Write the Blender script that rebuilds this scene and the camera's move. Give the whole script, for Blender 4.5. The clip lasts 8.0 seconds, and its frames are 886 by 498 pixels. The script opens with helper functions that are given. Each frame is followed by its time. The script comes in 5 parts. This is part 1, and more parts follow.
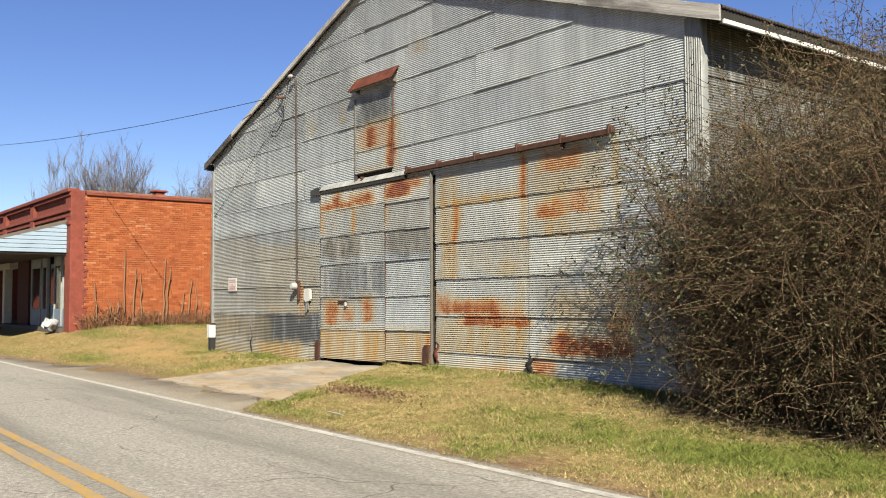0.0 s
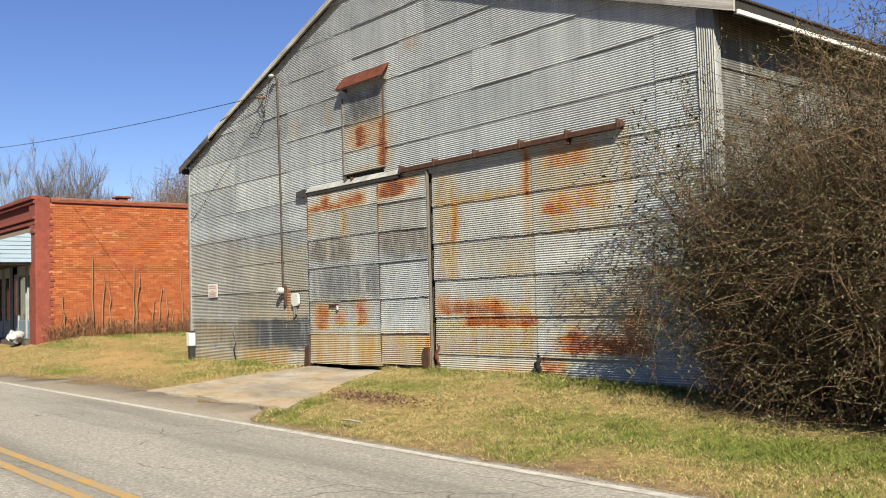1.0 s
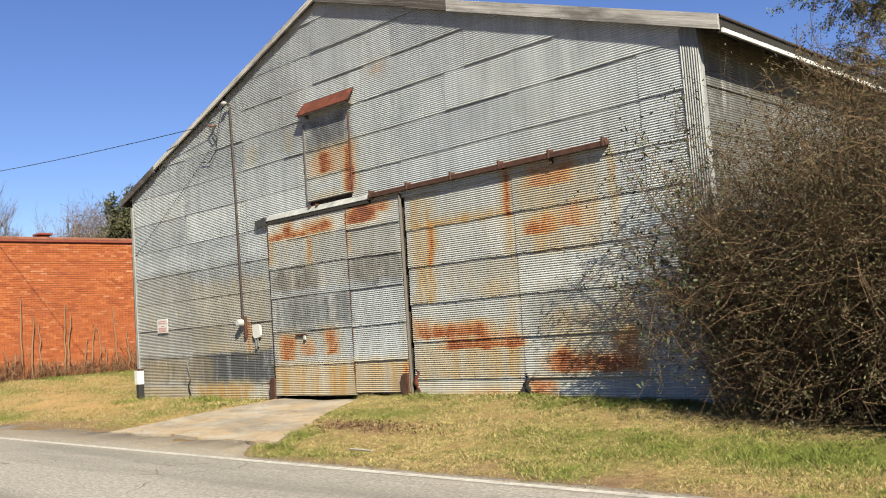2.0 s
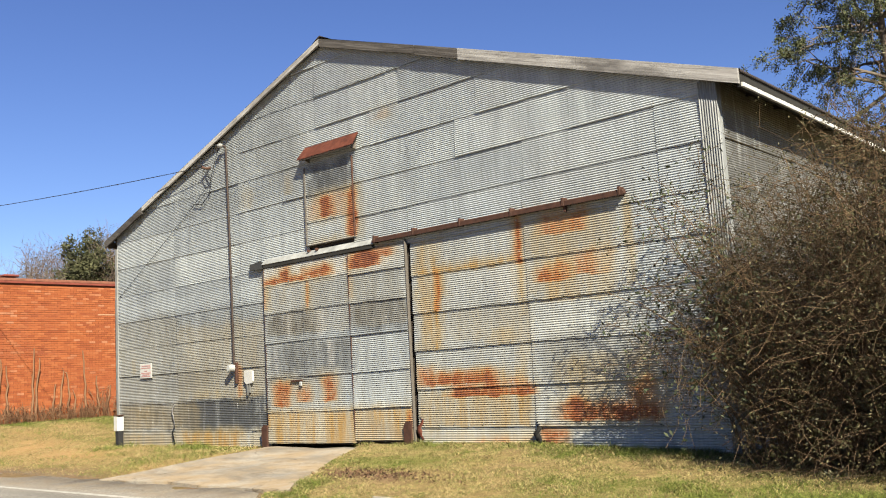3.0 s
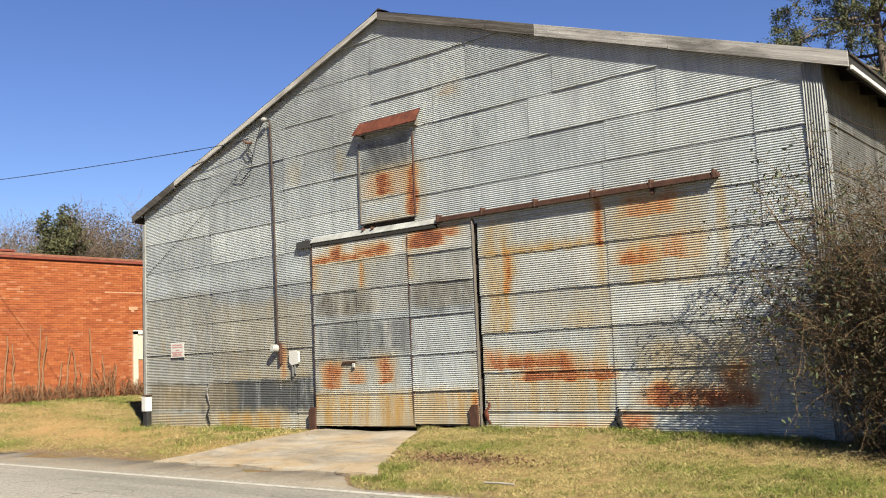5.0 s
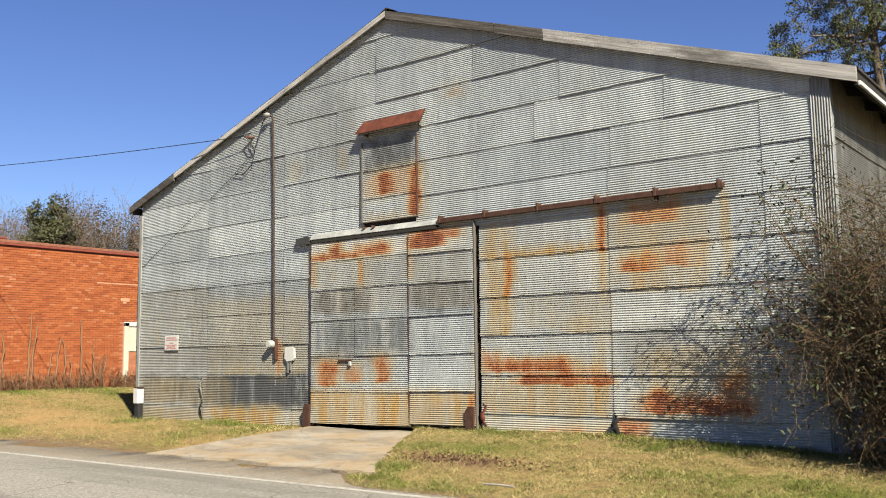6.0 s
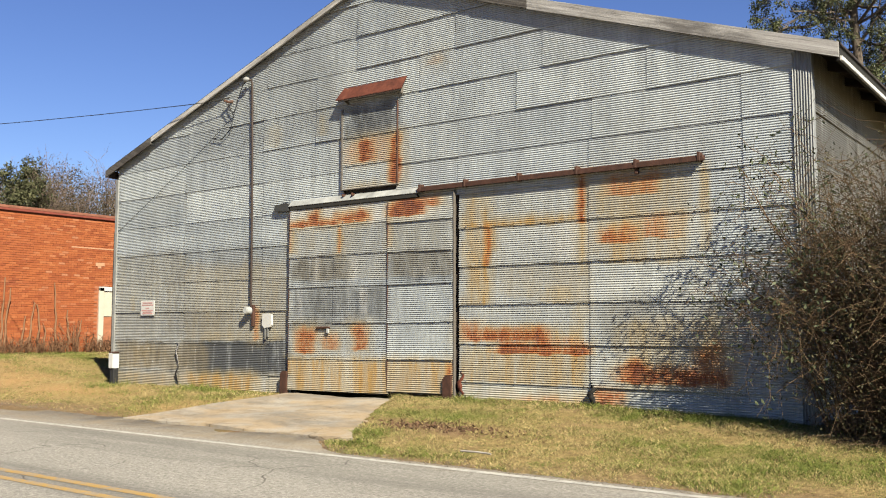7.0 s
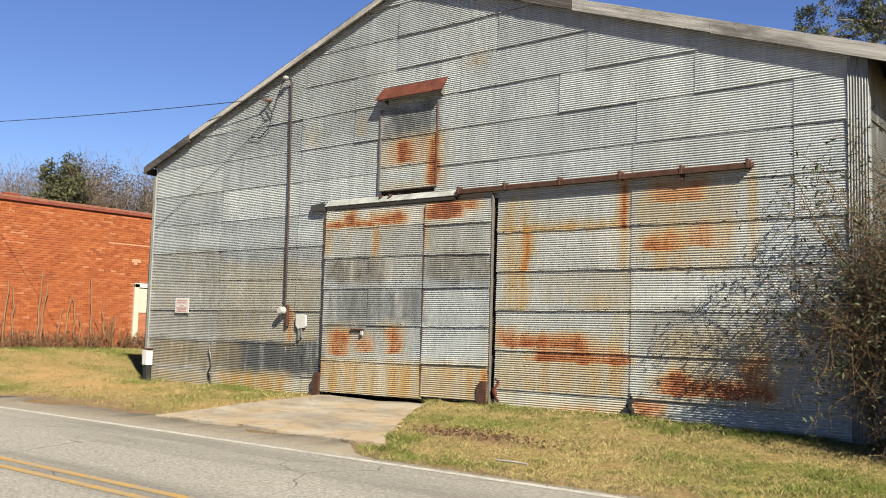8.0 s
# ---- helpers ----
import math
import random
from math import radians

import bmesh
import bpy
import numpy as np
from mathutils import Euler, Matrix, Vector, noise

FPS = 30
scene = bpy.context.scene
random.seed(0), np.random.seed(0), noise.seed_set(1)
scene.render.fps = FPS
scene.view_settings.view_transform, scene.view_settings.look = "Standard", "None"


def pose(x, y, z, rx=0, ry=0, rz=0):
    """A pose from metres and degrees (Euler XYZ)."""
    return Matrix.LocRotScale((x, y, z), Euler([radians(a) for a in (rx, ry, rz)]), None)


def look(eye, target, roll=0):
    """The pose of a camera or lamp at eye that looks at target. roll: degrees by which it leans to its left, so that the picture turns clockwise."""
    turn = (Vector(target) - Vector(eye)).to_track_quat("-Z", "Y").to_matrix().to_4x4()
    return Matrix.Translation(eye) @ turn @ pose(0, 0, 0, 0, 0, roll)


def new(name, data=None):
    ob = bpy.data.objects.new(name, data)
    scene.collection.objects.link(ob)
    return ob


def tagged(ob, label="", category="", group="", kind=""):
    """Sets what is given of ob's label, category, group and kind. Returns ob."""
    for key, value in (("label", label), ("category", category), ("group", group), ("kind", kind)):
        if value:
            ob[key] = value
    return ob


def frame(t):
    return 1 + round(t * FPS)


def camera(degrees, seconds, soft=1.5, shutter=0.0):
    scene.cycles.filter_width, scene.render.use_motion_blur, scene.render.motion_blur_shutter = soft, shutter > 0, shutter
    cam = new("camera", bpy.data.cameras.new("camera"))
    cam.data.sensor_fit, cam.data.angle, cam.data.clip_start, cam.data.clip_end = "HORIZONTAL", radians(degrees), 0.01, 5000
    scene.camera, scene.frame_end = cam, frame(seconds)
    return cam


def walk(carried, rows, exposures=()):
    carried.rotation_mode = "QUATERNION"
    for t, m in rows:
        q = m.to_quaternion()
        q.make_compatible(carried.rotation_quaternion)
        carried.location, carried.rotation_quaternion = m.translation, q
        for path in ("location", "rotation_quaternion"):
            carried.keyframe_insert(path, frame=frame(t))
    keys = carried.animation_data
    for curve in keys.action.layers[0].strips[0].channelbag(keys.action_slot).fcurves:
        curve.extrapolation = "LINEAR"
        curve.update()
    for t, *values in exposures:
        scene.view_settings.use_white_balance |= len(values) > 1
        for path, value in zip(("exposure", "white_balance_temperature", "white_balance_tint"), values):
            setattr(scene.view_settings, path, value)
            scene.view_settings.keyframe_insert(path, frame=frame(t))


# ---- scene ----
cam = camera(51.3, 8.0, soft=1.1)
PATH = [
    (0, (21.256, -9.388, 1.148), (19.668, -8.178, 1.26), -0.3),
    (0.5, (20.878, -9.571, 1.143), (19.318, -8.326, 1.272), -1.1),
    (1, (20.55, -9.796, 1.17), (19.026, -8.506, 1.281), -1.8),
    (1.2, (20.385, -9.914, 1.185), (18.925, -8.551, 1.282), -2.6),
    (2.3, (19.505, -10.735, 1.137), (18.143, -9.284, 1.338), -4.3),
    (2.5, (19.39, -10.863, 1.15), (18.053, -9.395, 1.387), -4.5),
    (3, (19.038, -11.045, 1.142), (17.74, -9.547, 1.407), -3.4),
    (3.5, (18.572, -11.319, 1.159), (17.258, -9.829, 1.39), -1.4),
    (4, (18.179, -11.585, 1.202), (16.916, -10.041, 1.35), -0.8),
    (4.5, (17.736, -11.764, 1.133), (16.519, -10.189, 1.329), -1.8),
    (5, (17.515, -11.886, 1.202), (16.276, -10.333, 1.43), -2.6),
    (5.2, (17.436, -12.003, 1.257), (16.197, -10.448, 1.474), -2.7),
    (6.3, (17.349, -12.019, 1.158), (16.139, -10.444, 1.393), -0.1),
    (6.5, (17.334, -12.036, 1.162), (16.132, -10.452, 1.373), -0.2),
    (7, (17.316, -12.027, 1.155), (16.132, -10.424, 1.324), -0.0),
    (7.5, (17.268, -11.959, 1.144), (16.09, -10.349, 1.29), 0.9),
    (8, (17.114, -11.883, 1.157), (15.874, -10.324, 1.335), 1.5),
]
EXPOSURES = [(0, 1.72), (1.2, 1.70), (2.3, 1.81), (3.2, 1.84), (4.2, 1.75), (5.2, 1.79), (6.3, 1.73), (8, 1.74)]
walk(cam, [(t, look(eye, target, roll)) for t, eye, target, roll in PATH], exposures=EXPOSURES)

# ---- world, sun, exposure ----
SUN = Vector((1.8, -1.0, 1.55)).normalized()   # towards the sun
world = bpy.data.worlds.new("sky")
scene.world = world
world.use_nodes = True
wn, wl = world.node_tree.nodes, world.node_tree.links
sky = wn.new("ShaderNodeTexSky")
sky.sky_type = "NISHITA"
sky.sun_disc = False
sky.sun_elevation = math.asin(SUN.z)
sky.sun_rotation = math.atan2(SUN.x, SUN.y)
sky.air_density, sky.dust_density, sky.ozone_density = 1.0, 0.0, 4.0
sky.altitude = 300
rich = wn.new("ShaderNodeHueSaturation")
rich.inputs["Saturation"].default_value = 1.13
rich.inputs["Hue"].default_value = 0.518
rich.inputs["Value"].default_value = 0.76
wl.new(sky.outputs[0], rich.inputs["Color"])
wl.new(rich.outputs[0], wn["Background"].inputs[0])
wn["Background"].inputs[1].default_value = 0.05
sun_data = bpy.data.lights.new("sun", "SUN")
sun_data.energy, sun_data.angle, sun_data.color = 5.0, radians(0.5), (1.0, 0.922, 0.735)
sun = new("sun", sun_data)
sun.rotation_euler = SUN.to_track_quat("Z", "Y").to_euler()
sun.location = (30, -20, 25)


# ---- material tools ----
WORN = 0.45   # every coat is old: it throws back this share of the light that a fresh one would


class Mat:
    """A small wrapper round a node material."""
    def __init__(self, name, rough=0.8, metal=0.0, spec=0.3):
        self.m = bpy.data.materials.new(name)
        self.m.use_nodes = True
        self.n, self.l = self.m.node_tree.nodes, self.m.node_tree.links
        self.b = self.n["Principled BSDF"]
        self.b.inputs["Roughness"].default_value = rough
        self.b.inputs["Metallic"].default_value = metal
        self.b.inputs["Specular IOR Level"].default_value = spec
        self.pos = self.n.new("ShaderNodeNewGeometry").outputs["Position"]

    def put(self, sock, value):
        if isinstance(value, bpy.types.NodeSocket):
            self.l.new(value, sock)
        elif isinstance(value, (tuple, list)) and len(value) == 3 and sock.type == "RGBA":
            sock.default_value = (*value, 1)
        else:
            sock.default_value = value

    def noise(self, scale=1.0, detail=4.0, rough=0.6, stretch=(1, 1, 1), distort=0.0, turn=0.0):
        mp = self.n.new("ShaderNodeMapping")
        mp.inputs["Scale"].default_value = stretch
        where = self.pos
        if turn:
            vr = self.n.new("ShaderNodeVectorRotate")
            vr.rotation_type = "Y_AXIS"
            vr.inputs["Angle"].default_value = turn
            self.l.new(self.pos, vr.inputs["Vector"])
            where = vr.outputs[0]
        self.l.new(where, mp.inputs[0])
        t = self.n.new("ShaderNodeTexNoise")
        t.inputs["Scale"].default_value, t.inputs["Detail"].default_value = scale, detail
        t.inputs["Roughness"].default_value, t.inputs["Distortion"].default_value = rough, distort
        self.l.new(mp.outputs[0], t.inputs["Vector"])
        return t.outputs["Fac"]

    def voronoi(self, scale, feature="DISTANCE_TO_EDGE", stretch=(1, 1, 1)):
        mp = self.n.new("ShaderNodeMapping")
        mp.inputs["Scale"].default_value = stretch
        self.l.new(self.pos, mp.inputs[0])
        wob = self.n.new("ShaderNodeTexNoise")
        wob.inputs["Scale"].default_value = scale * 1.7
        add = self.n.new("ShaderNodeMixRGB")
        add.blend_type = "ADD"
        add.inputs[0].default_value = 0.45 / max(scale, 0.2)
        self.l.new(mp.outputs[0], wob.inputs["Vector"])
        self.l.new(mp.outputs[0], add.inputs[1])
        self.l.new(wob.outputs["Color"], add.inputs[2])
        v = self.n.new("ShaderNodeTexVoronoi")
        v.feature = feature
        v.inputs["Scale"].default_value = scale
        self.l.new(add.outputs[0], v.inputs["Vector"])
        return v.outputs[0]

    def ramp(self, fac, *stops):
        r = self.n.new("ShaderNodeValToRGB")
        e = r.color_ramp.elements
        while len(e) < len(stops):
            e.new(0.5)
        for el, (p, c) in zip(e, stops):
            el.position = p
            el.color = (*c, 1) if isinstance(c, (tuple, list)) else (c, c, c, 1)
        self.l.new(fac, r.inputs[0])
        return r.outputs[0]

    def mix(self, fac, a, b, mode="MIX"):
        m = self.n.new("ShaderNodeMixRGB")
        m.blend_type = mode
        for sock, v in zip(m.inputs, (fac, a, b)):
            self.put(sock, v)
        return m.outputs[0]

    def math(self, op, a, b=0.0, clamp=False):
        m = self.n.new("ShaderNodeMath")
        m.operation, m.use_clamp = op, clamp
        self.put(m.inputs[0], a)
        self.put(m.inputs[1], b)
        return m.outputs[0]

    def attr(self, name, out="Fac"):
        a = self.n.new("ShaderNodeAttribute")
        a.attribute_name = name
        return a.outputs[out]

    def split(self, color):
        c = self.n.new("ShaderNodeSeparateColor")
        self.l.new(color, c.inputs[0])
        return c.outputs

    def rand(self):
        return self.n.new("ShaderNodeObjectInfo").outputs["Random"]

    def island(self):
        return self.n.new("ShaderNodeNewGeometry").outputs["Random Per Island"]

    def done(self, color, bump=None, strength=0.3, dist=0.01, rough=None):
        self.put(self.b.inputs["Base Color"], self.mix(1.0, color, (WORN, WORN, WORN), "MULTIPLY"))
        if rough is not None:
            self.put(self.b.inputs["Roughness"], rough)
        if bump is not None:
            k = self.n.new("ShaderNodeBump")
            k.inputs["Strength"].default_value, k.inputs["Distance"].default_value = strength, dist
            self.l.new(bump, k.inputs["Height"])
            self.l.new(k.outputs[0], self.b.inputs["Normal"])
        return self.m


def plain(name, color, rough=0.8, metal=0.0, vary=0.25, scale=6.0, stretch=(1, 1, 1), bump=0.2, spec=0.3):
    """A slightly worn, uneven paint or wood."""
    k = Mat(name, rough, metal, spec)
    n = k.noise(scale, 6, 0.65, stretch)
    lo = tuple(c * (1 - vary) for c in color)
    hi = tuple(min(1, c * (1 + vary)) for c in color)
    col = k.ramp(n, (0.3, lo), (0.7, hi))
    big = k.noise(scale * 0.15, 3)
    col = k.mix(k.ramp(big, (0.35, 0.0), (0.75, 0.5)), col, tuple(c * 0.75 for c in color))
    return k.done(col, n, bump, 0.01)


def leafy(name, dark, light, rough=0.6, spec=0.3):
    k = Mat(name, rough, 0.0, spec)
    return k.done(k.ramp(k.island(), (0.0, dark), (1.0, light)))


# weathered galvanised steel with rust, ochre and pale stains; dark holds grime and painted shade
k = Mat("galvanised_steel", 0.5, 0.0, 0.25)
st = k.split(k.attr("stain", "Color"))
pale_at = k.attr("stain", "Alpha")
fine = k.noise(9, 8, 0.7, (1, 1, 0.35))
streak = k.noise(3.2, 6, 0.7, (1, 1, 0.16))
patch = k.noise(0.8, 4, 0.6)
base = k.ramp(streak, (0.30, (0.37, 0.39, 0.38)), (0.5, (0.45, 0.475, 0.46)), (0.70, (0.535, 0.56, 0.535)))
base = k.mix(k.ramp(patch, (0.42, 0.0), (0.70, 0.34)), base, (0.27, 0.295, 0.305))
cloud = k.noise(1.5, 6, 0.72, (1, 1, 0.55), 0.6)
base = k.mix(k.ramp(cloud, (0.56, 0.0), (0.74, 0.34)), base, (0.18, 0.20, 0.21))
drip = k.noise(7, 5, 0.7, (1, 1, 0.07))
base = k.mix(k.ramp(drip, (0.58, 0.0), (0.70, 0.25)), base, (0.66, 0.68, 0.65))
base = k.mix(1.0, base, k.ramp(k.rand(), (0.0, (1.22, 1.25, 1.34)), (0.45, (1.41, 1.44, 1.53)), (1.0, (1.64, 1.66, 1.73))), "MULTIPLY")
warm = k.noise(0.55, 5, 0.6, (1, 1, 0.6))
base = k.mix(k.ramp(warm, (0.5, 0.0), (0.72, 0.35)), base, (0.43, 0.40, 0.33))
grime_and_shade = k.math("ADD", k.math("MULTIPLY", k.noise(9, 7, 0.75, (1, 1, 0.22)), 0.45), k.math("MULTIPLY", k.noise(2.6, 7, 0.75, (1, 1, 0.6), 0.7), 0.45))
base = k.mix(k.math("MULTIPLY", st[2], k.ramp(grime_and_shade, (0.40, 1.3), (0.60, 0.5)), True), base, (0.125, 0.13, 0.135))
run = k.ramp(k.noise(8, 6, 0.75, (1, 1, 0.07)), (0.55, 0.0), (0.64, 1.0))
base = k.mix(k.math("MULTIPLY", k.math("MULTIPLY", st[2], run), 0.5, True), base, (0.72, 0.73, 0.73))
base = k.mix(k.math("MULTIPLY", pale_at, k.ramp(fine, (0.3, 0.45), (0.6, 1.0))), base, (0.88, 0.87, 0.83))
oc = k.math("MULTIPLY", st[1], k.ramp(k.noise(4.5, 7, 0.7, (1, 1, 0.14)), (0.30, 0.42), (0.62, 1.1)), True)
base = k.mix(k.math("MULTIPLY", oc, 0.95), base, k.ramp(oc, (0.0, (0.60, 0.50, 0.30)), (0.6, (0.58, 0.43, 0.19)), (1.0, (0.57, 0.35, 0.11))))
rn = k.math("ADD", k.math("MULTIPLY", k.noise(9, 9, 0.75, (1.5, 1, 0.22)), 0.45), k.math("MULTIPLY", k.noise(3.5, 7, 0.75, (0.5, 1, 1.3)), 0.55))
fleck = k.noise(34, 6, 0.8, (1, 1, 0.55))
rm = k.math("MULTIPLY", st[0], k.ramp(rn, (0.32, 0.42), (0.66, 1.15)), True)
rm = k.math("MULTIPLY", rm, k.ramp(fleck, (0.36, 0.62), (0.56, 1.1)), True)
rcol = k.ramp(rm, (0.08, (0.70, 0.46, 0.15)), (0.36, (0.66, 0.28, 0.06)), (0.64, (0.43, 0.12, 0.032)), (0.95, (0.19, 0.047, 0.022)))
base = k.mix(k.ramp(rm, (0.05, 0.0), (0.6, 0.95)), base, rcol)
comb = k.noise(30, 5, 0.75, (1, 1, 0.05))
base = k.mix(k.ramp(comb, (0.40, 0.22), (0.54, 0.0)), base, (0.20, 0.19, 0.18))
dab = k.math("MULTIPLY", k.ramp(k.noise(13, 3, 0.6, (1, 1, 0.6)), (0.68, 0.0), (0.71, 0.8)), k.ramp(k.noise(0.9, 3), (0.42, 0.15), (0.6, 1.0)))
base = k.mix(dab, base, (0.80, 0.80, 0.77))
speck = k.ramp(k.noise(22, 6, 0.7), (0.66, 0.0), (0.72, 0.5))
base = k.mix(speck, base, (0.2, 0.17, 0.14))
steel = k.done(base, fine, 0.25, 0.004, k.ramp(rm, (0.0, 0.46), (1.0, 0.85)))

k = Mat("rusted_sheet", 0.85, 0.0, 0.2)
rn = k.noise(6, 9, 0.75)
rusty = k.done(k.ramp(rn, (0.3, (0.07, 0.022, 0.014)), (0.5, (0.15, 0.043, 0.026)), (0.72, (0.25, 0.085, 0.05))), rn, 0.4)
k = Mat("grey_weathered_wood", 0.85, 0.0, 0.15)
grain = k.noise(5, 10, 0.7, (0.5, 9, 9))
gcol = k.ramp(grain, (0.28, (0.07, 0.06, 0.052)), (0.5, (0.20, 0.18, 0.16)), (0.75, (0.36, 0.335, 0.305)))
old_wood = k.done(k.mix(k.math("MULTIPLY", k.rand(), 0.55), gcol, (0.16, 0.14, 0.12)), grain, 0.5, 0.006)


def board_wood(name, stops, turn):
    """Weathered board with grain along its length."""
    k = Mat(name, 0.88, 0.0, 0.12)
    g = k.noise(3, 10, 0.75, (0.35, 14, 16), 0.3, turn)
    blot = k.noise(1.1, 5, 0.7, (0.6, 3, 3), 0.0, turn)
    c = k.ramp(g, (0.28, stops[0]), (0.5, stops[1]), (0.72, stops[2]))
    c = k.mix(k.ramp(blot, (0.5, 0.0), (0.68, 0.75)), c, stops[0])
    return k.done(c, g, 0.6, 0.008)


pale_wood = board_wood("pale_weathered_board", ((0.11, 0.10, 0.098), (0.44, 0.42, 0.405), (0.74, 0.72, 0.70)), -0.33)
left_wood = board_wood("pale_left_board", ((0.20, 0.18, 0.165), (0.60, 0.575, 0.54), (0.88, 0.86, 0.83)), 0.345)
old_wood_board = board_wood("dark_weathered_board", ((0.035, 0.03, 0.028), (0.12, 0.108, 0.10), (0.27, 0.25, 0.235)), -0.33)
dark_roof = plain("dark_rusted_roof", (0.055, 0.04, 0.034), 0.85, 0, 0.5, 8)
dark_wood = plain("dark_old_wood", (0.09, 0.07, 0.055), 0.9, 0, 0.4, 6, (1, 8, 8))
black_gap = plain("dark_interior", (0.03, 0.028, 0.025), 0.95)
white_paint = plain("white_paint", (0.78, 0.77, 0.74), 0.55, 0, 0.08, 9)
black_paint = plain("black_paint", (0.03, 0.03, 0.032), 0.6)
brown_rail = plain("brown_rusted_rail", (0.10, 0.045, 0.03), 0.75, 0.2, 0.45, 12, (1, 1, 1), 0.3)
conduit_mat = plain("rusted_conduit", (0.085, 0.06, 0.05), 0.6, 0.4, 0.35, 10)
cable_mat = plain("black_cable", (0.02, 0.02, 0.022), 0.6)
sign_red = plain("sign_red", (0.68, 0.36, 0.34), 0.6)
porcelain = plain("grey_meter_glass", (0.55, 0.56, 0.55), 0.25)

# brick, mortar, storefront
k = Mat("orange_red_brick", 0.9, 0.0, 0.2)
bn = k.noise(14, 6, 0.7)
big = k.noise(0.9, 5, 0.65)
bc = k.ramp(k.rand(), (0.0, (0.33, 0.088, 0.033)), (0.3, (0.43, 0.125, 0.043)), (0.75, (0.50, 0.155, 0.054)), (0.93, (0.53, 0.185, 0.072)), (1.0, (0.58, 0.26, 0.14)))
bc = k.mix(k.ramp(big, (0.42, 0.0), (0.7, 0.6)), bc, (0.39, 0.112, 0.045))
band = k.noise(0.7, 4, 0.7, (1, 0.35, 1.6))
bc = k.mix(k.ramp(band, (0.55, 0.0), (0.68, 0.4)), bc, (0.27, 0.085, 0.05))
brick_mat = k.done(k.mix(k.ramp(bn, (0.3, 0.25), (0.7, 0.0)), bc, (0.34, 0.085, 0.038)), bn, 0.4, 0.005)
k = Mat("orange_red_brick_joined", 0.9, 0.0, 0.2)
bn = k.noise(14, 6, 0.7)
big = k.noise(0.9, 5, 0.65)
bc = k.ramp(k.island(), (0.0, (0.33, 0.088, 0.033)), (0.3, (0.43, 0.125, 0.043)), (0.75, (0.50, 0.155, 0.054)), (0.93, (0.53, 0.185, 0.072)), (1.0, (0.58, 0.26, 0.14)))
bc = k.mix(k.ramp(big, (0.42, 0.0), (0.7, 0.6)), bc, (0.39, 0.112, 0.045))
band = k.noise(0.7, 4, 0.7, (1, 0.35, 1.6))
bc = k.mix(k.ramp(band, (0.55, 0.0), (0.68, 0.4)), bc, (0.27, 0.085, 0.05))
brick_join = k.done(k.mix(k.ramp(bn, (0.3, 0.25), (0.7, 0.0)), bc, (0.34, 0.085, 0.038)), bn, 0.4, 0.005)
mortar = plain("pinkish_mortar", (0.46, 0.18, 0.095), 0.95, 0, 0.35, 3, (1, 0.5, 3))
red_paint = plain("dull_red_painted_brick", (0.27, 0.062, 0.04), 0.85, 0, 0.3, 5)
blue_white = plain("pale_blue_slats", (0.40, 0.52, 0.66), 0.5, 0, 0.06, 5)
dim_paint = plain("dim_frame_paint", (0.40, 0.42, 0.42), 0.6)
blue_paint = plain("blue_grey_paint", (0.20, 0.27, 0.36), 0.6, 0, 0.12, 4)
cream_paint = plain("cream_paint", (0.70, 0.66, 0.55), 0.6, 0, 0.1, 5)
k = Mat("dark_window_glass", 0.05, 0.0, 0.5)
glass = k.done(k.ramp(k.noise(0.4, 2), (0.3, (0.02, 0.024, 0.028)), (0.7, (0.05, 0.055, 0.06))))

# ground, road
k = Mat("lawn_soil", 0.95, 0.0, 0.1)
gr = k.split(k.attr("lush", "Color"))
gn = k.noise(11, 8, 0.75)
gm = k.noise(1.7, 6, 0.7)
straw = k.ramp(gn, (0.34, (0.12, 0.08, 0.03)), (0.5, (0.36, 0.26, 0.11)), (0.66, (0.60, 0.46, 0.22)))
straw = k.mix(k.ramp(gm, (0.4, 0.0), (0.7, 0.5)), straw, (0.29, 0.20, 0.09))
green = k.ramp(gn, (0.34, (0.06, 0.07, 0.016)), (0.66, (0.27, 0.28, 0.07)))
gcol = k.mix(gr[0], straw, green)
dirt = k.ramp(gn, (0.3, (0.15, 0.09, 0.055)), (0.7, (0.36, 0.23, 0.14)))
gcol = k.mix(gr[1], gcol, dirt)
clay = k.ramp(gn, (0.3, (0.40, 0.23, 0.10)), (0.7, (0.62, 0.40, 0.19)))
gcol = k.mix(gr[2], gcol, clay)
soil = k.done(gcol, gn, 0.6, 0.03)
k = Mat("grass_blade", 0.75, 0.0, 0.2)
blade_mat = k.done(k.attr("tint", "Color"))

k = Mat("worn_asphalt", 0.9, 0.0, 0.25)
grit = k.noise(26, 9, 0.85)
stone = k.voronoi(42, "F1")
mid = k.noise(3, 6, 0.7, (0.5, 1.6, 1))
lane = k.noise(0.35, 4, 0.65, (0.2, 2.4, 1))
ac = k.ramp(grit, (0.36, (0.14, 0.129, 0.112)), (0.5, (0.38, 0.356, 0.315)), (0.62, (0.70, 0.665, 0.60)))
ac = k.mix(k.ramp(stone, (0.1, 0.35), (0.45, 0.0)), ac, (0.56, 0.53, 0.47))
ac = k.mix(k.ramp(mid, (0.4, 0.0), (0.75, 0.35)), ac, (0.40, 0.365, 0.31))
ac = k.mix(k.ramp(lane, (0.47, 0.0), (0.66, 0.6)), ac, (0.18, 0.168, 0.15))
crack = k.ramp(k.voronoi(0.55), (0.0, 0.85), (0.007, 0.0))
crack = k.math("MULTIPLY", crack, k.ramp(k.noise(0.5, 3), (0.46, 0.0), (0.58, 1.0)))
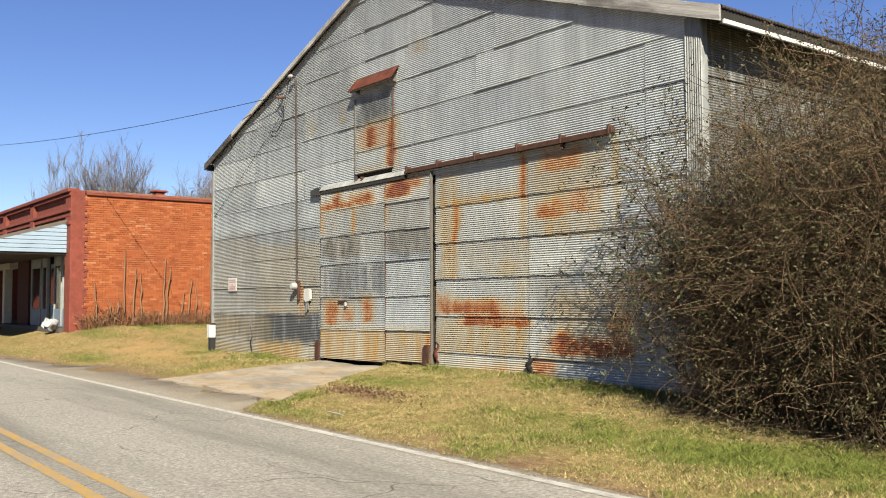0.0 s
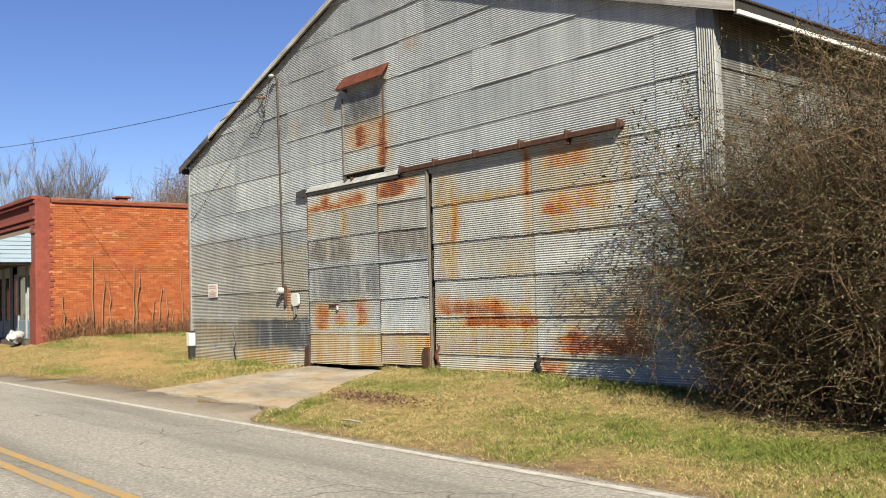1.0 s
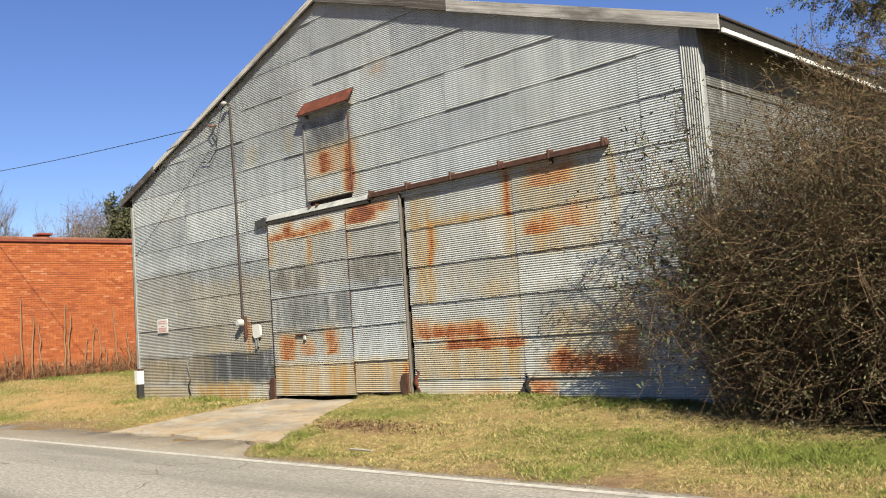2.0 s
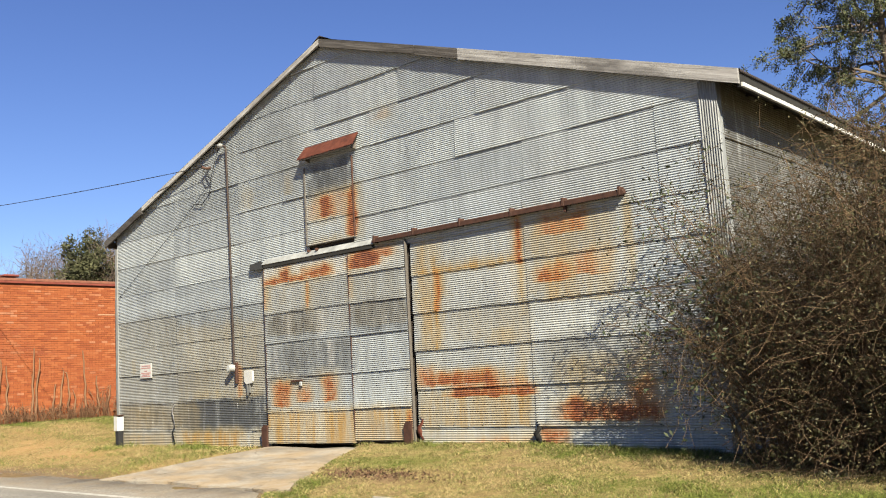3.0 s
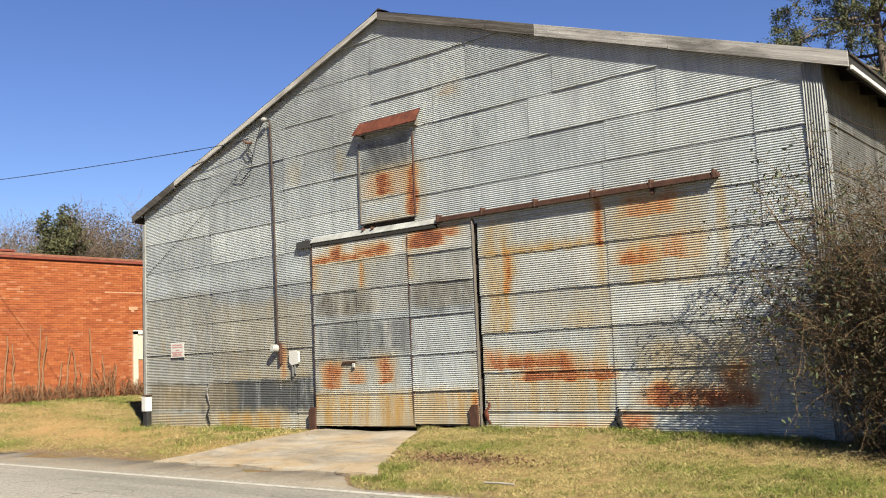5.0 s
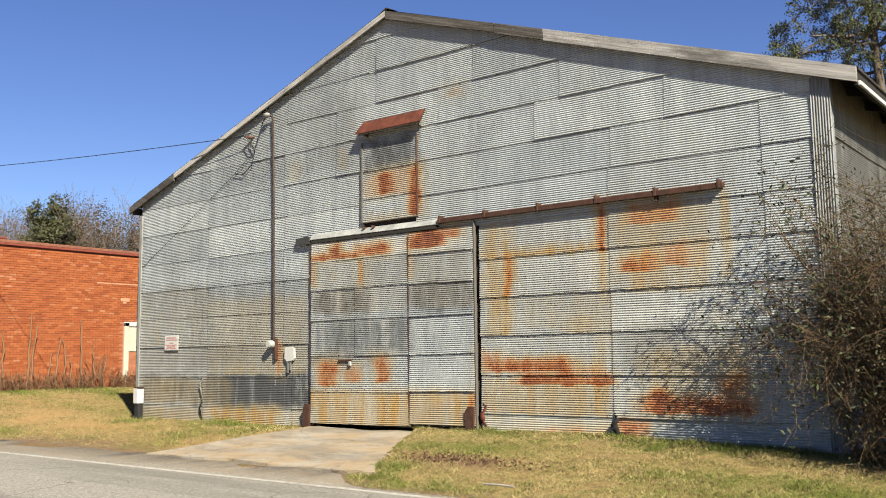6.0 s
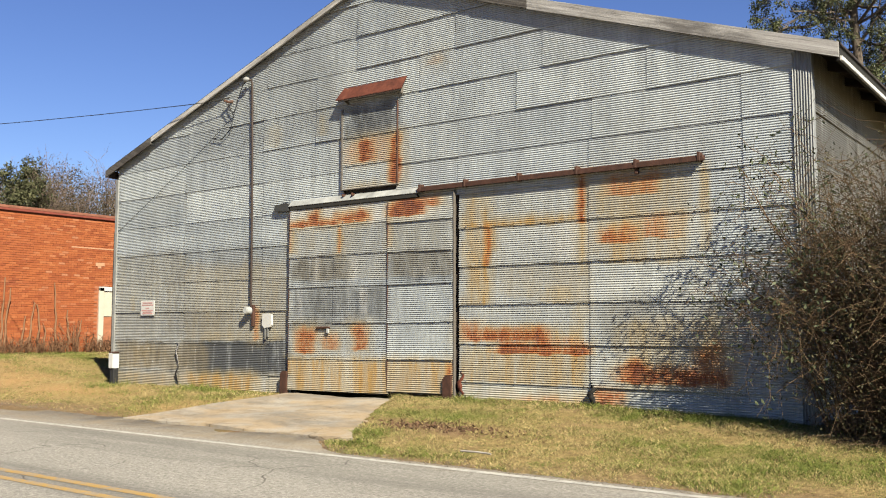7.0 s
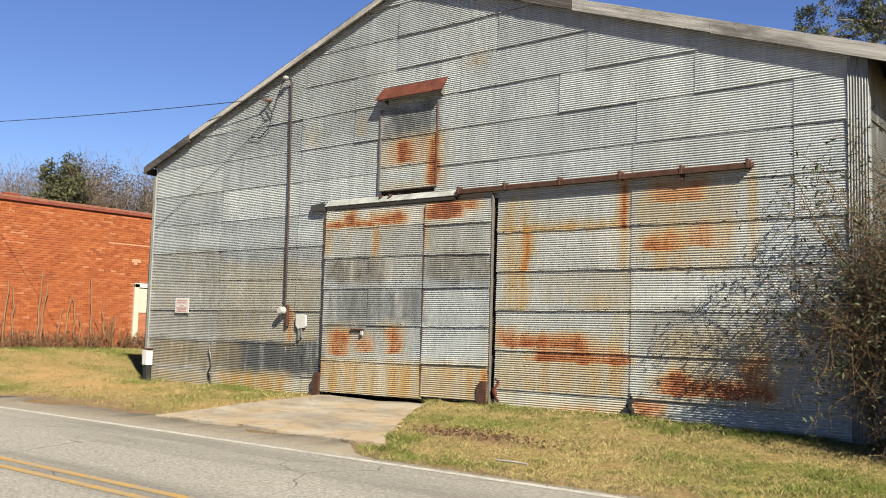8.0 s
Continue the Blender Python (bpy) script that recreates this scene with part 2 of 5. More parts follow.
ac = k.mix(crack, ac, (0.05, 0.043, 0.036))
wide = k.n.new("ShaderNodeSeparateXYZ")
k.l.new(k.pos, wide.inputs[0])
sand = k.math("MULTIPLY", k.ramp(k.math("ADD", k.math("MULTIPLY", k.math("ADD", wide.outputs[1], 4.6), 0.7), k.math("MULTIPLY", k.noise(1.6, 7, 0.75, (0.5, 1, 1)), 0.6)), (0.45, 0.0), (0.85, 0.8)), k.ramp(k.noise(4, 7, 0.75, (0.4, 1, 1)), (0.35, 0.25), (0.6, 1.0)))
asphalt = k.done(k.mix(sand, ac, (0.42, 0.335, 0.235)), grit, 0.7, 0.015)


def worn_line(name, color):
    k = Mat(name, 0.75, 0.0, 0.25)
    g = k.noise(26, 9, 0.85)
    n = k.math("ADD", k.noise(8, 8, 0.75), k.math("MULTIPLY", g, 0.35))
    return k.done(k.mix(k.ramp(n, (0.60, 0.0), (0.82, 0.9)), color, (0.36, 0.34, 0.31)), g, 0.4, 0.008)


white_line, yellow_line = worn_line("worn_white_line", (0.70, 0.68, 0.62)), worn_line("worn_yellow_line", (0.58, 0.36, 0.095))
k = Mat("old_concrete", 0.9, 0.0, 0.2)
cn, cb = k.noise(30, 8, 0.75), k.noise(1.3, 6, 0.7)
cc = k.ramp(cn, (0.3, (0.36, 0.325, 0.27)), (0.7, (0.66, 0.61, 0.53)))
cc = k.mix(k.ramp(cb, (0.36, 0.0), (0.58, 0.75)), cc, (0.50, 0.36, 0.205))
cc = k.mix(k.ramp(k.noise(1.1, 7, 0.7, (0.45, 1.3, 1)), (0.47, 0.0), (0.62, 0.7)), cc, (0.235, 0.215, 0.19))
cc = k.mix(k.ramp(k.noise(3.5, 7, 0.75), (0.52, 0.0), (0.66, 0.5)), cc, (0.24, 0.17, 0.105))
crack = k.math("MULTIPLY", k.ramp(k.voronoi(0.6), (0.0, 0.8), (0.006, 0.0)), k.ramp(k.noise(2.2, 4), (0.42, 0.0), (0.55, 1.0)))
concrete = k.done(k.mix(crack, cc, (0.10, 0.075, 0.05)), cn, 0.35, 0.01)

# plants
twig_mat = leafy("brown_twigs", (0.07, 0.046, 0.026), (0.26, 0.17, 0.10), 0.85, 0.12)
bush_leaf = leafy("olive_bush_leaves", (0.045, 0.045, 0.018), (0.155, 0.135, 0.06), 0.6, 0.2)
shrub_leaf = leafy("grey_green_shrub_leaves", (0.03, 0.042, 0.02), (0.12, 0.14, 0.07), 0.6, 0.2)
bark = plain("grey_brown_bark", (0.17, 0.135, 0.105), 0.95, 0, 0.4, 10, (1, 1, 0.3), 0.5)
pale_bark = leafy("pale_bare_branches", (0.15, 0.12, 0.105), (0.36, 0.30, 0.26), 0.9, 0.1)
wood_branch = leafy("far_brown_branches", (0.14, 0.10, 0.085), (0.36, 0.27, 0.225), 0.9, 0.1)
tree_leaf = leafy("dark_evergreen_leaves", (0.03, 0.045, 0.018), (0.16, 0.18, 0.07), 0.6, 0.25)
pine_leaf = leafy("far_pine_needles", (0.05, 0.06, 0.03), (0.16, 0.16, 0.08), 0.75, 0.12)
dead_stem = leafy("dead_vine_stems", (0.17, 0.088, 0.05), (0.42, 0.24, 0.14), 0.9, 0.1)


# ---- building tools ----
def part(name, bm, material, parent=None, label=""):
    """Links a bmesh or mesh as one object under a thing or part."""
    if isinstance(bm, bmesh.types.BMesh):
        me = bpy.data.meshes.new(name)
        bmesh.ops.recalc_face_normals(bm, faces=bm.faces)
        bm.to_mesh(me)
        bm.free()
    else:
        me = bm
    if material and not me.materials:
        me.materials.append(material)
    ob = new(name, me)
    if parent:
        ob.parent = parent
        ob.matrix_parent_inverse = parent_inverse(parent)
    return tagged(ob, label)


def parent_inverse(ob):
    """The inverse of the pose that ob has in the world, worked out from its parents."""
    m = ob.matrix_basis.copy()
    while ob.parent:
        m = ob.parent.matrix_basis @ ob.matrix_parent_inverse @ m
        ob = ob.parent
    return m.inverted()


def thing(name, at, label, category, group="", kind=""):
    ob = new(name)
    ob.location = at
    ob.empty_display_size = 0.2
    return tagged(ob, label, category, group, kind)


def add_box(bm, x0, x1, y0, y1, z0, z1, bevel=0.0):
    r = bmesh.ops.create_cube(bm, size=1, matrix=Matrix.LocRotScale(((x0 + x1) / 2, (y0 + y1) / 2, (z0 + z1) / 2), None, (abs(x1 - x0), abs(y1 - y0), abs(z1 - z0))))
    if bevel:
        es = list({e for v in r["verts"] for e in v.link_edges})
        bmesh.ops.bevel(bm, geom=es, offset=bevel, segments=1, affect="EDGES")
    return bm


def box(*a, bevel=0.0):
    return add_box(bmesh.new(), *a, bevel=bevel)


def prism(points, depth, axis="y", at=0.0):
    """A polygon, given in the plane across the axis, pushed out along the axis from at to at + depth."""
    bm = bmesh.new()
    put = {"y": lambda u, v, w: (u, w, v), "x": lambda u, v, w: (w, u, v), "z": lambda u, v, w: (u, v, w)}[axis]
    a = [bm.verts.new(put(u, v, at)) for u, v in points]
    b = [bm.verts.new(put(u, v, at + depth)) for u, v in points]
    bm.faces.new(a)
    bm.faces.new(b[::-1])
    for i in range(len(points)):
        j = (i + 1) % len(points)
        bm.faces.new((a[i], b[i], b[j], a[j]))
    bmesh.ops.triangulate(bm, faces=[f for f in bm.faces if len(f.verts) > 4])
    return bm


def mesh_np(name, verts, faces, flat=False):
    """A mesh from arrays: verts (n, 3), faces (m, 3 or 4)."""
    verts, faces = np.asarray(verts, np.float32), np.asarray(faces, np.int32)
    me = bpy.data.meshes.new(name)
    k = faces.shape[1]
    me.vertices.add(len(verts))
    me.vertices.foreach_set("co", verts.ravel())
    me.loops.add(faces.size)
    me.loops.foreach_set("vertex_index", faces.ravel())
    me.polygons.add(len(faces))
    me.polygons.foreach_set("loop_start", np.arange(0, faces.size, k, dtype=np.int32))
    me.update(calc_edges=True)
    me.validate()
    if flat:
        me.shade_flat()
    return me


def tubes(name, paths, radii, sides=3):
    """One mesh of tapered tubes. paths (n, k, 3), radii (n, k)."""
    n, k, _ = paths.shape
    tan = np.gradient(paths, axis=1)
    tan /= np.linalg.norm(tan, axis=2, keepdims=True) + 1e-9
    ref = np.where(np.abs(tan[..., 2:3]) > 0.9, np.array([1.0, 0, 0]), np.array([0, 0, 1.0]))
    a = np.cross(tan, ref)
    a /= np.linalg.norm(a, axis=2, keepdims=True) + 1e-9
    b = np.cross(tan, a)
    ang = np.arange(sides) * 2 * np.pi / sides
    ring = np.cos(ang)[:, None] * a[:, :, None] + np.sin(ang)[:, None] * b[:, :, None]
    v = paths[:, :, None] + ring * radii[:, :, None, None]
    idx = np.arange(n * k * sides).reshape(n, k, sides)
    nx = np.roll(idx, -1, axis=2)
    f = np.stack([idx[:, :-1], nx[:, :-1], nx[:, 1:], idx[:, 1:]], -1).reshape(-1, 4)
    return v.reshape(-1, 3), f


def grow(rng, P, R, n, l0, l1, spread, up, t0=0.3, k=4, bend=0.0, thick=0.55, wob=0.05):
    """n side branches on each path of P. Returns paths and radii."""
    m, kp, _ = P.shape
    par = np.repeat(np.arange(m), n)
    t = rng.uniform(t0, 1.0, m * n) * (kp - 1)
    i = np.minimum(t.astype(int), kp - 2)
    fr = (t - i)[:, None]
    start = P[par, i] * (1 - fr) + P[par, i + 1] * fr
    rad = R[par, i] * (1 - fr[:, 0]) + R[par, i + 1] * fr[:, 0]
    tan = P[par, i + 1] - P[par, i]
    tan /= np.linalg.norm(tan, axis=1, keepdims=True) + 1e-9
    rv = rng.normal(size=(m * n, 3))
    rv /= np.linalg.norm(rv, axis=1, keepdims=True)
    d = tan * (1 - spread) + rv * spread + np.array([0, 0, up])
    d /= np.linalg.norm(d, axis=1, keepdims=True) + 1e-9
    ln = rng.uniform(l0, l1, m * n)
    s = np.linspace(0, 1, k)
    Q = start[:, None] + d[:, None] * (ln[:, None] * s)[..., None]
    Q[..., 2] += bend * ln[:, None] * s ** 2
    Q[:, 1:] += rng.normal(size=(m * n, k - 1, 3)) * wob * ln[:, None, None] * s[1:, None]
    return Q, (rad * thick)[:, None] * np.linspace(1, 0.35, k)


def leaves(rng, at, size, jitter):
    """A small four-sided leaf at each point. Returns verts, faces."""
    n = len(at)
    c = at + rng.normal(size=(n, 3)) * jitter
    a = rng.normal(size=(n, 3))
    a /= np.linalg.norm(a, axis=1, keepdims=True)
    b = np.cross(a, rng.normal(size=(n, 3)))
    b /= np.linalg.norm(b, axis=1, keepdims=True)
    s = size * rng.uniform(0.6, 1.3, (n, 1))
    v = np.stack([c - a * s, c + b * s * 0.38, c + a * s, c - b * s * 0.38], 1)
    return v.reshape(-1, 3), np.arange(4 * n).reshape(n, 4)


def join_np(parts):
    vs, fs, o = [], [], 0
    for v, f in parts:
        vs.append(v)
        fs.append(f + o)
        o += len(v)
    return np.concatenate(vs), np.concatenate(fs)


def vnoise(x, y, scale, seed):
    """Smooth value noise on arrays, 0 to 1."""
    table = np.random.default_rng(seed).random((64, 64))
    u, v = np.asarray(x) / scale, np.asarray(y) / scale
    i, j = np.floor(u).astype(int), np.floor(v).astype(int)
    a, b = u - i, v - j
    a, b = a * a * (3 - 2 * a), b * b * (3 - 2 * b)
    g = lambda p, q: table[p % 64, q % 64]
    return (g(i, j) * (1 - a) + g(i + 1, j) * a) * (1 - b) + (g(i, j + 1) * (1 - a) + g(i + 1, j + 1) * a) * b


def curve_tube(name, points, radius, material, parent=None, label="", res=6):
    """A round bar or cable along points."""
    P = np.array(points, float)[None]
    v, f = tubes(name, P, np.full((1, len(points)), radius), res)
    bm = bmesh.new()
    bv = [bm.verts.new(c) for c in v]
    for q in f:
        bm.faces.new([bv[i] for i in q])
    bm.faces.new(bv[:res])
    bm.faces.new(bv[-res:])
    return part(name, bm, material, parent, label)


# ---- ground ----
ROAD_Z, EDGE_Y = -0.30, -4.12


def road_edge(x):
    """Where the asphalt ends: further in before the driveway."""
    x = np.asarray(x, float)
    side = np.clip((9.6 - x) / 1.6, 0, 1)
    return -4.07 + 0.21 * side + 0.72 * np.exp(-(np.maximum(np.abs(x - 4.5) - 4.2, 0) / 0.7) ** 2) + 0.3 * np.exp(-((x + 2) / 3) ** 2)



def ground_z(x, y):
    """The lie of the land: a flat road, a bank up to the buildings."""
    x, y = np.asarray(x, float), np.asarray(y, float)
    back = np.interp(x, [-30, -8.5, -4, -0.5, 5, 9, 11, 14, 17, 25], [0.5, 0.42, 0.2, -0.05, -0.03, 0.04, 0.04, -0.05, -0.1, -0.15])
    s = np.clip((y - EDGE_Y) / (-EDGE_Y + 0.0), 0, 1)
    s = s * s * (3 - 2 * s) * 0.5 + s * 0.5
    z = ROAD_Z - 0.02 + s * (back - ROAD_Z + 0.02)
    z = np.where((y < EDGE_Y + 0.05), ROAD_Z - 0.05, z)
    z = np.where(y < -10.6, ROAD_Z - 0.02, z)
    t = np.clip((-0.16 - y) / 3.1, 0, 1)
    z = np.where((x > 4.95) & (x < 7.55 + 1.7 * t) & (y > -3.25) & (y < 0.5), -0.10 - 0.25 * t, z)
    return z + np.where(y > EDGE_Y + 0.1, (vnoise(x, y, 0.9, 3) - 0.5) * 0.04 * np.clip((y - EDGE_Y) / 0.6, 0, 1), 0)


def lush_at(x, y):
    """Green share, brown litter share and bare clay share of the lawn."""
    x, y = np.asarray(x, float), np.asarray(y, float)
    n = 0.5 * vnoise(x, y, 1.3, 5) + 0.3 * vnoise(x, y, 0.4, 6) + 0.2 * vnoise(x, y, 0.15, 7)
    blob = lambda cx, cy, rx, ry: np.exp(-(((x - cx) / rx) ** 2 + ((y - cy) / ry) ** 2))
    g = np.clip((n - 0.46) * 2.6, 0, 0.6)
    g += 0.8 * blob(9.6, -1.5, 1.1, 0.45) + 1.1 * blob(16.8, -2.2, 1.8, 0.7) + 0.6 * blob(9.2, -2.9, 0.6, 0.35) + 0.8 * blob(3.2, -0.35, 1.6, 0.25)
    g += 0.5 * blob(12.4, -0.35, 2.0, 0.3) - 0.25 * blob(12.8, -2.6, 1.6, 0.7) + 0.6 * np.exp(-((x + 8.0) / 0.5) ** 2) * (y > -1.5)
    g = np.where(x < 0, g * 0.6 + 0.8 * np.clip(vnoise(x * 0.6, y, 0.9, 16) * 2.4 - 1.3, 0, 0.7), g) + 0.4 * blob(0.0, -0.4, 0.5, 0.4)
    d = np.clip(1.15 - (y - road_edge(x)) / 0.5, 0, 1) * (0.45 + 0.55 * vnoise(x, y, 0.5, 9))
    d += 0.9 * blob(10.0, -2.25, 0.8, 0.25) + 0.6 * blob(2.5, -2.6, 1.6, 0.25) + 0.55 * np.clip(vnoise(x, y, 0.5, 15) * 2.6 - 1.5, 0, 1) * (x > 7)
    c = 0.9 * blob(0.3, -1.4, 1.4, 0.6) + 0.9 * blob(-3.0, -1.2, 3.2, 1.2) * np.clip(vnoise(x, y, 0.8, 12) * 1.6 - 0.35, 0, 1) + 0.7 * blob(-5.5, 1.0, 2.0, 1.5) * np.clip(vnoise(x, y, 1.1, 13) * 1.6 - 0.4, 0, 1) + 0.5 * blob(4.2, -2.0, 0.8, 0.8)
    return np.clip(g, 0, 1), np.clip(d, 0, 1), np.clip(c, 0, 1)


far = [20 * 1.5 ** i for i in range(1, 13)]
gx = np.array([-v - 6 for v in far[::-1]] + list(np.arange(-26, 26.01, 0.22)) + [v + 6 for v in far])
gy = np.array([-v for v in far[::-1]] + list(np.arange(-20, -4.5, 0.8)) + list(np.arange(-4.4, 7.0, 0.13)) + list(np.arange(7, 20, 0.8)) + far)
GX, GY = np.meshgrid(gx, gy, indexing="ij")
GZ = ground_z(GX, GY)
ni, nj = GX.shape
ids = np.arange(ni * nj).reshape(ni, nj)
me = mesh_np("ground", np.stack([GX, GY, GZ], -1).reshape(-1, 3), np.stack([ids[:-1, :-1], ids[1:, :-1], ids[1:, 1:], ids[:-1, 1:]], -1).reshape(-1, 4))
lay = me.color_attributes.new("lush", "FLOAT_COLOR", "POINT")
g, d, c = lush_at(GX.ravel(), GY.ravel())
lay.data.foreach_set("color", np.stack([g, d, c, np.ones_like(g)], -1).astype(np.float32).ravel())
me.materials.append(soil)
me.shade_smooth()
tagged(new("ground", me), "dry winter lawn with green patches and bare clay", "ground", kind="structure")

# road with a ragged edge, a flat strip on the land
rx = np.concatenate([np.array([-900, -400, -150, -60.0]), np.arange(-30, 30.01, 0.1), np.array([60.0, 150, 400, 900])])
edge = road_edge(rx) + (vnoise(rx, rx * 0, 0.5, 21) - 0.5) * np.where(rx > 9, 0.05, 0.22) + (vnoise(rx, rx * 0, 0.13, 22) - 0.5) * 0.07
rows = [np.full_like(rx, -10.5), np.full_like(rx, -4.14), edge - 0.02, edge]
zz = [ROAD_Z, ROAD_Z, ROAD_Z + 0.012, ROAD_Z - 0.06]
V = np.stack([np.stack([rx, yy + 0 * rx, np.full_like(rx, z) + (np.clip((yy + 4.0) * 0.025, 0, 1) if i == 2 else 0)], -1) for i, (yy, z) in enumerate(zip(rows, zz))], 1)
nr = len(rx)
ids = np.arange(nr * 4).reshape(nr, 4)
me = mesh_np("road", V.reshape(-1, 3), np.stack([ids[:-1, :-1], ids[1:, :-1], ids[1:, 1:], ids[:-1, 1:]], -1).reshape(-1, 4))
me.materials.append(asphalt)
road = tagged(new("road", me), "worn grey two-lane asphalt road with cracks", "road", kind="structure")


def stripe(name, y, width, material, label):
    xs = np.arange(-120, 60, 0.12)
    w = width / 2 * (0.9 + 0.2 * vnoise(xs, xs * 0 + y, 0.3, 30))
    V = np.stack([np.stack([xs, y - w, xs * 0 + ROAD_Z + 0.004], -1), np.stack([xs, y + w, xs * 0 + ROAD_Z + 0.004], -1)], 1)
    ids = np.arange(len(xs) * 2).reshape(-1, 2)
    me = mesh_np(name, V.reshape(-1, 3), np.stack([ids[:-1, 0], ids[1:, 0], ids[1:, 1], ids[:-1, 1]], -1))
    me.materials.append(material)
    tagged(new(name, me), label, "road line", kind="structure")


stripe("edge_line", -4.21, 0.11, white_line, "worn white edge line on the asphalt")
stripe("centre_line_1", -6.98, 0.11, yellow_line, "faded yellow centre line on the asphalt")
stripe("centre_line_2", -7.24, 0.11, yellow_line, "faded yellow centre line on the asphalt")

# remnants of an older edge line on the broken asphalt
for x0, x1, y0 in ((6.25, 6.5, -3.66), (7.2, 7.8, -3.75), (7.95, 8.3, -3.72), (8.55, 9.1, -3.68)):
    bm = prism([(x0, y0 - 0.03), (x0 + 0.12, y0 - 0.045), (x1 - 0.1, y0 - 0.03), (x1, y0 + 0.01), (x1 - 0.15, y0 + 0.035), (x0 + 0.05, y0 + 0.03)], 0.006, "z", ROAD_Z + 0.004)
    tagged(part("old_line", bm, white_line), "broken remnant of an older white road line", "road line", kind="structure")

# concrete apron before the sliding doors
bm = bmesh.new()
cols = 16
grid = []
for i in range(cols + 1):
    s = i / cols
    y = -0.16 - s * 3.1
    x0, x1 = 5.0 - 0.2 * s - 0.5 * max(0, s - 0.6) + 0.05 * math.sin(9 * s), 7.65 + 1.75 * s ** 1.3 + 0.06 * math.sin(13 * s)
    z = -0.05 - 0.21 * s
    grid.append([bm.verts.new((x0 + (x1 - x0) * j / 10, y + 0.05 * math.sin(j * 1.9), z + 0.012 * math.sin(j * 0.9 + s * 4) + 0.02)) for j in range(11)])
for i in range(cols):
    for j in range(10):
        bm.faces.new((grid[i][j], grid[i][j + 1], grid[i + 1][j + 1], grid[i + 1][j]))
r = bmesh.ops.extrude_face_region(bm, geom=list(bm.faces))
bmesh.ops.translate(bm, verts=[v for v in r["geom"] if isinstance(v, bmesh.types.BMVert)], vec=(0, 0, -0.14))
tagged(part("driveway_apron", bm, concrete), "cracked tan concrete apron before the sliding doors", "driveway", kind="structure")

# ---- the barn ----
LX, RX, RIDGE_X, RIDGE_Z = -0.45, 14.06, 6.92, 7.285
SLOPE_L, SLOPE_R = 0.350, 0.342
PITCH, DEEP = 0.0335, 0.0068


def roof_z(x):
    return RIDGE_Z - (RIDGE_X - x) * SLOPE_L if x < RIDGE_X else RIDGE_Z - (x - RIDGE_X) * SLOPE_R


STAINS = []


def stain(kind, x0, x1, z0, z1, s):
    STAINS.append(("rust ochre dark pale".split().index(kind), x0, x1, z0, z1, s))


stain("rust", 8.85, 10.50, 0.95, 1.14, 0.85)
stain("rust", 9.40, 11.12, 0.76, 0.93, 0.9)
stain("rust", 8.80, 9.20, 0.95, 1.25, 0.7)
stain("ochre", 8.80, 11.12, 0.95, 1.22, 0.7)
stain("rust", 11.26, 11.82, 2.35, 2.60, 0.75)
stain("rust", 11.79, 12.45, 2.40, 2.76, 0.5)
stain("rust", 11.36, 12.17, 3.02, 3.34, 0.60)
stain("rust", 10.90, 11.04, 2.67, 3.38, 0.85)
stain("rust", 9.25, 9.39, 2.12, 2.81, 0.70)
stain("ochre", 9.17, 9.38, 1.55, 2.12, 0.80)
stain("ochre", 8.82, 10.89, 2.69, 2.90, 0.75)
stain("ochre", 10.29, 10.81, 1.53, 1.78, 0.70)
stain("rust", 11.41, 13.10, 0.38, 0.63, 0.80)
stain("rust", 12.62, 13.0, 0.36, 0.95, 0.6)
stain("rust", 11.65, 11.93, 0.36, 0.70, 0.95)
stain("ochre", 8.81, 9.29, 0.19, 0.58, 0.70)
stain("rust", 11.18, 11.57, -0.02, 0.28, 0.75)
stain("rust", 9.91, 11.13, -0.02, 0.11, 0.60)
stain("ochre", 12.77, 12.85, 2.36, 3.35, 0.70)
stain("ochre", 8.85, 9.18, 2.74, 3.29, 0.55)
stain("pale", 4.96, 7.34, 2.98, 3.30, 0.9)
stain("rust", 4.96, 6.90, 2.98, 3.06, 0.95)
stain("rust", 4.98, 5.05, 2.5, 3.1, 0.8)
stain("rust", 6.22, 6.28, 2.45, 3.0, 0.8)
stain("rust", 7.36, 7.42, 2.5, 3.2, 0.7)
stain("rust", 5.45, 5.75, 3.00, 3.26, 0.9)
stain("rust", 6.10, 6.90, 3.02, 3.17, 0.85)
stain("rust", 7.38, 8.12, 3.02, 3.30, 1.00)
stain("rust", 7.38, 8.5, 3.14, 3.30, 0.8)
stain("pale", 7.6, 8.6, 2.97, 3.10, 0.7)
stain("rust", 5.21, 5.70, 0.70, 1.15, 0.75)
stain("rust", 5.87, 6.21, 0.76, 1.07, 0.60)
stain("rust", 6.54, 6.89, 0.77, 1.20, 0.75)
stain("ochre", 4.96, 5.21, 2.48, 3.02, 0.80)
stain("ochre", 6.18, 6.35, 2.52, 2.94, 0.80)
stain("ochre", 5.49, 5.61, 2.56, 2.99, 0.60)
stain("rust", 8.54, 8.71, 0.08, 0.62, 0.70)
stain("pale", 5.62, 5.76, 1.94, 2.42, 0.55)
stain("pale", 6.76, 6.86, 1.40, 1.86, 0.8)
stain("dark", 6.46, 7.05, 1.49, 1.88, 0.70)
stain("dark", 7.36, 8.69, 1.90, 2.46, 0.65)
stain("dark", 4.96, 7.36, 1.25, 1.90, 0.55)
stain("dark", 5.05, 6.45, 1.93, 2.43, 0.75)
stain("dark", 5.02, 7.33, 1.27, 1.90, 0.6)
stain("pale", 6.52, 6.62, 1.95, 2.42, 0.5)
stain("pale", 5.24, 5.32, 1.3, 1.8, 0.5)
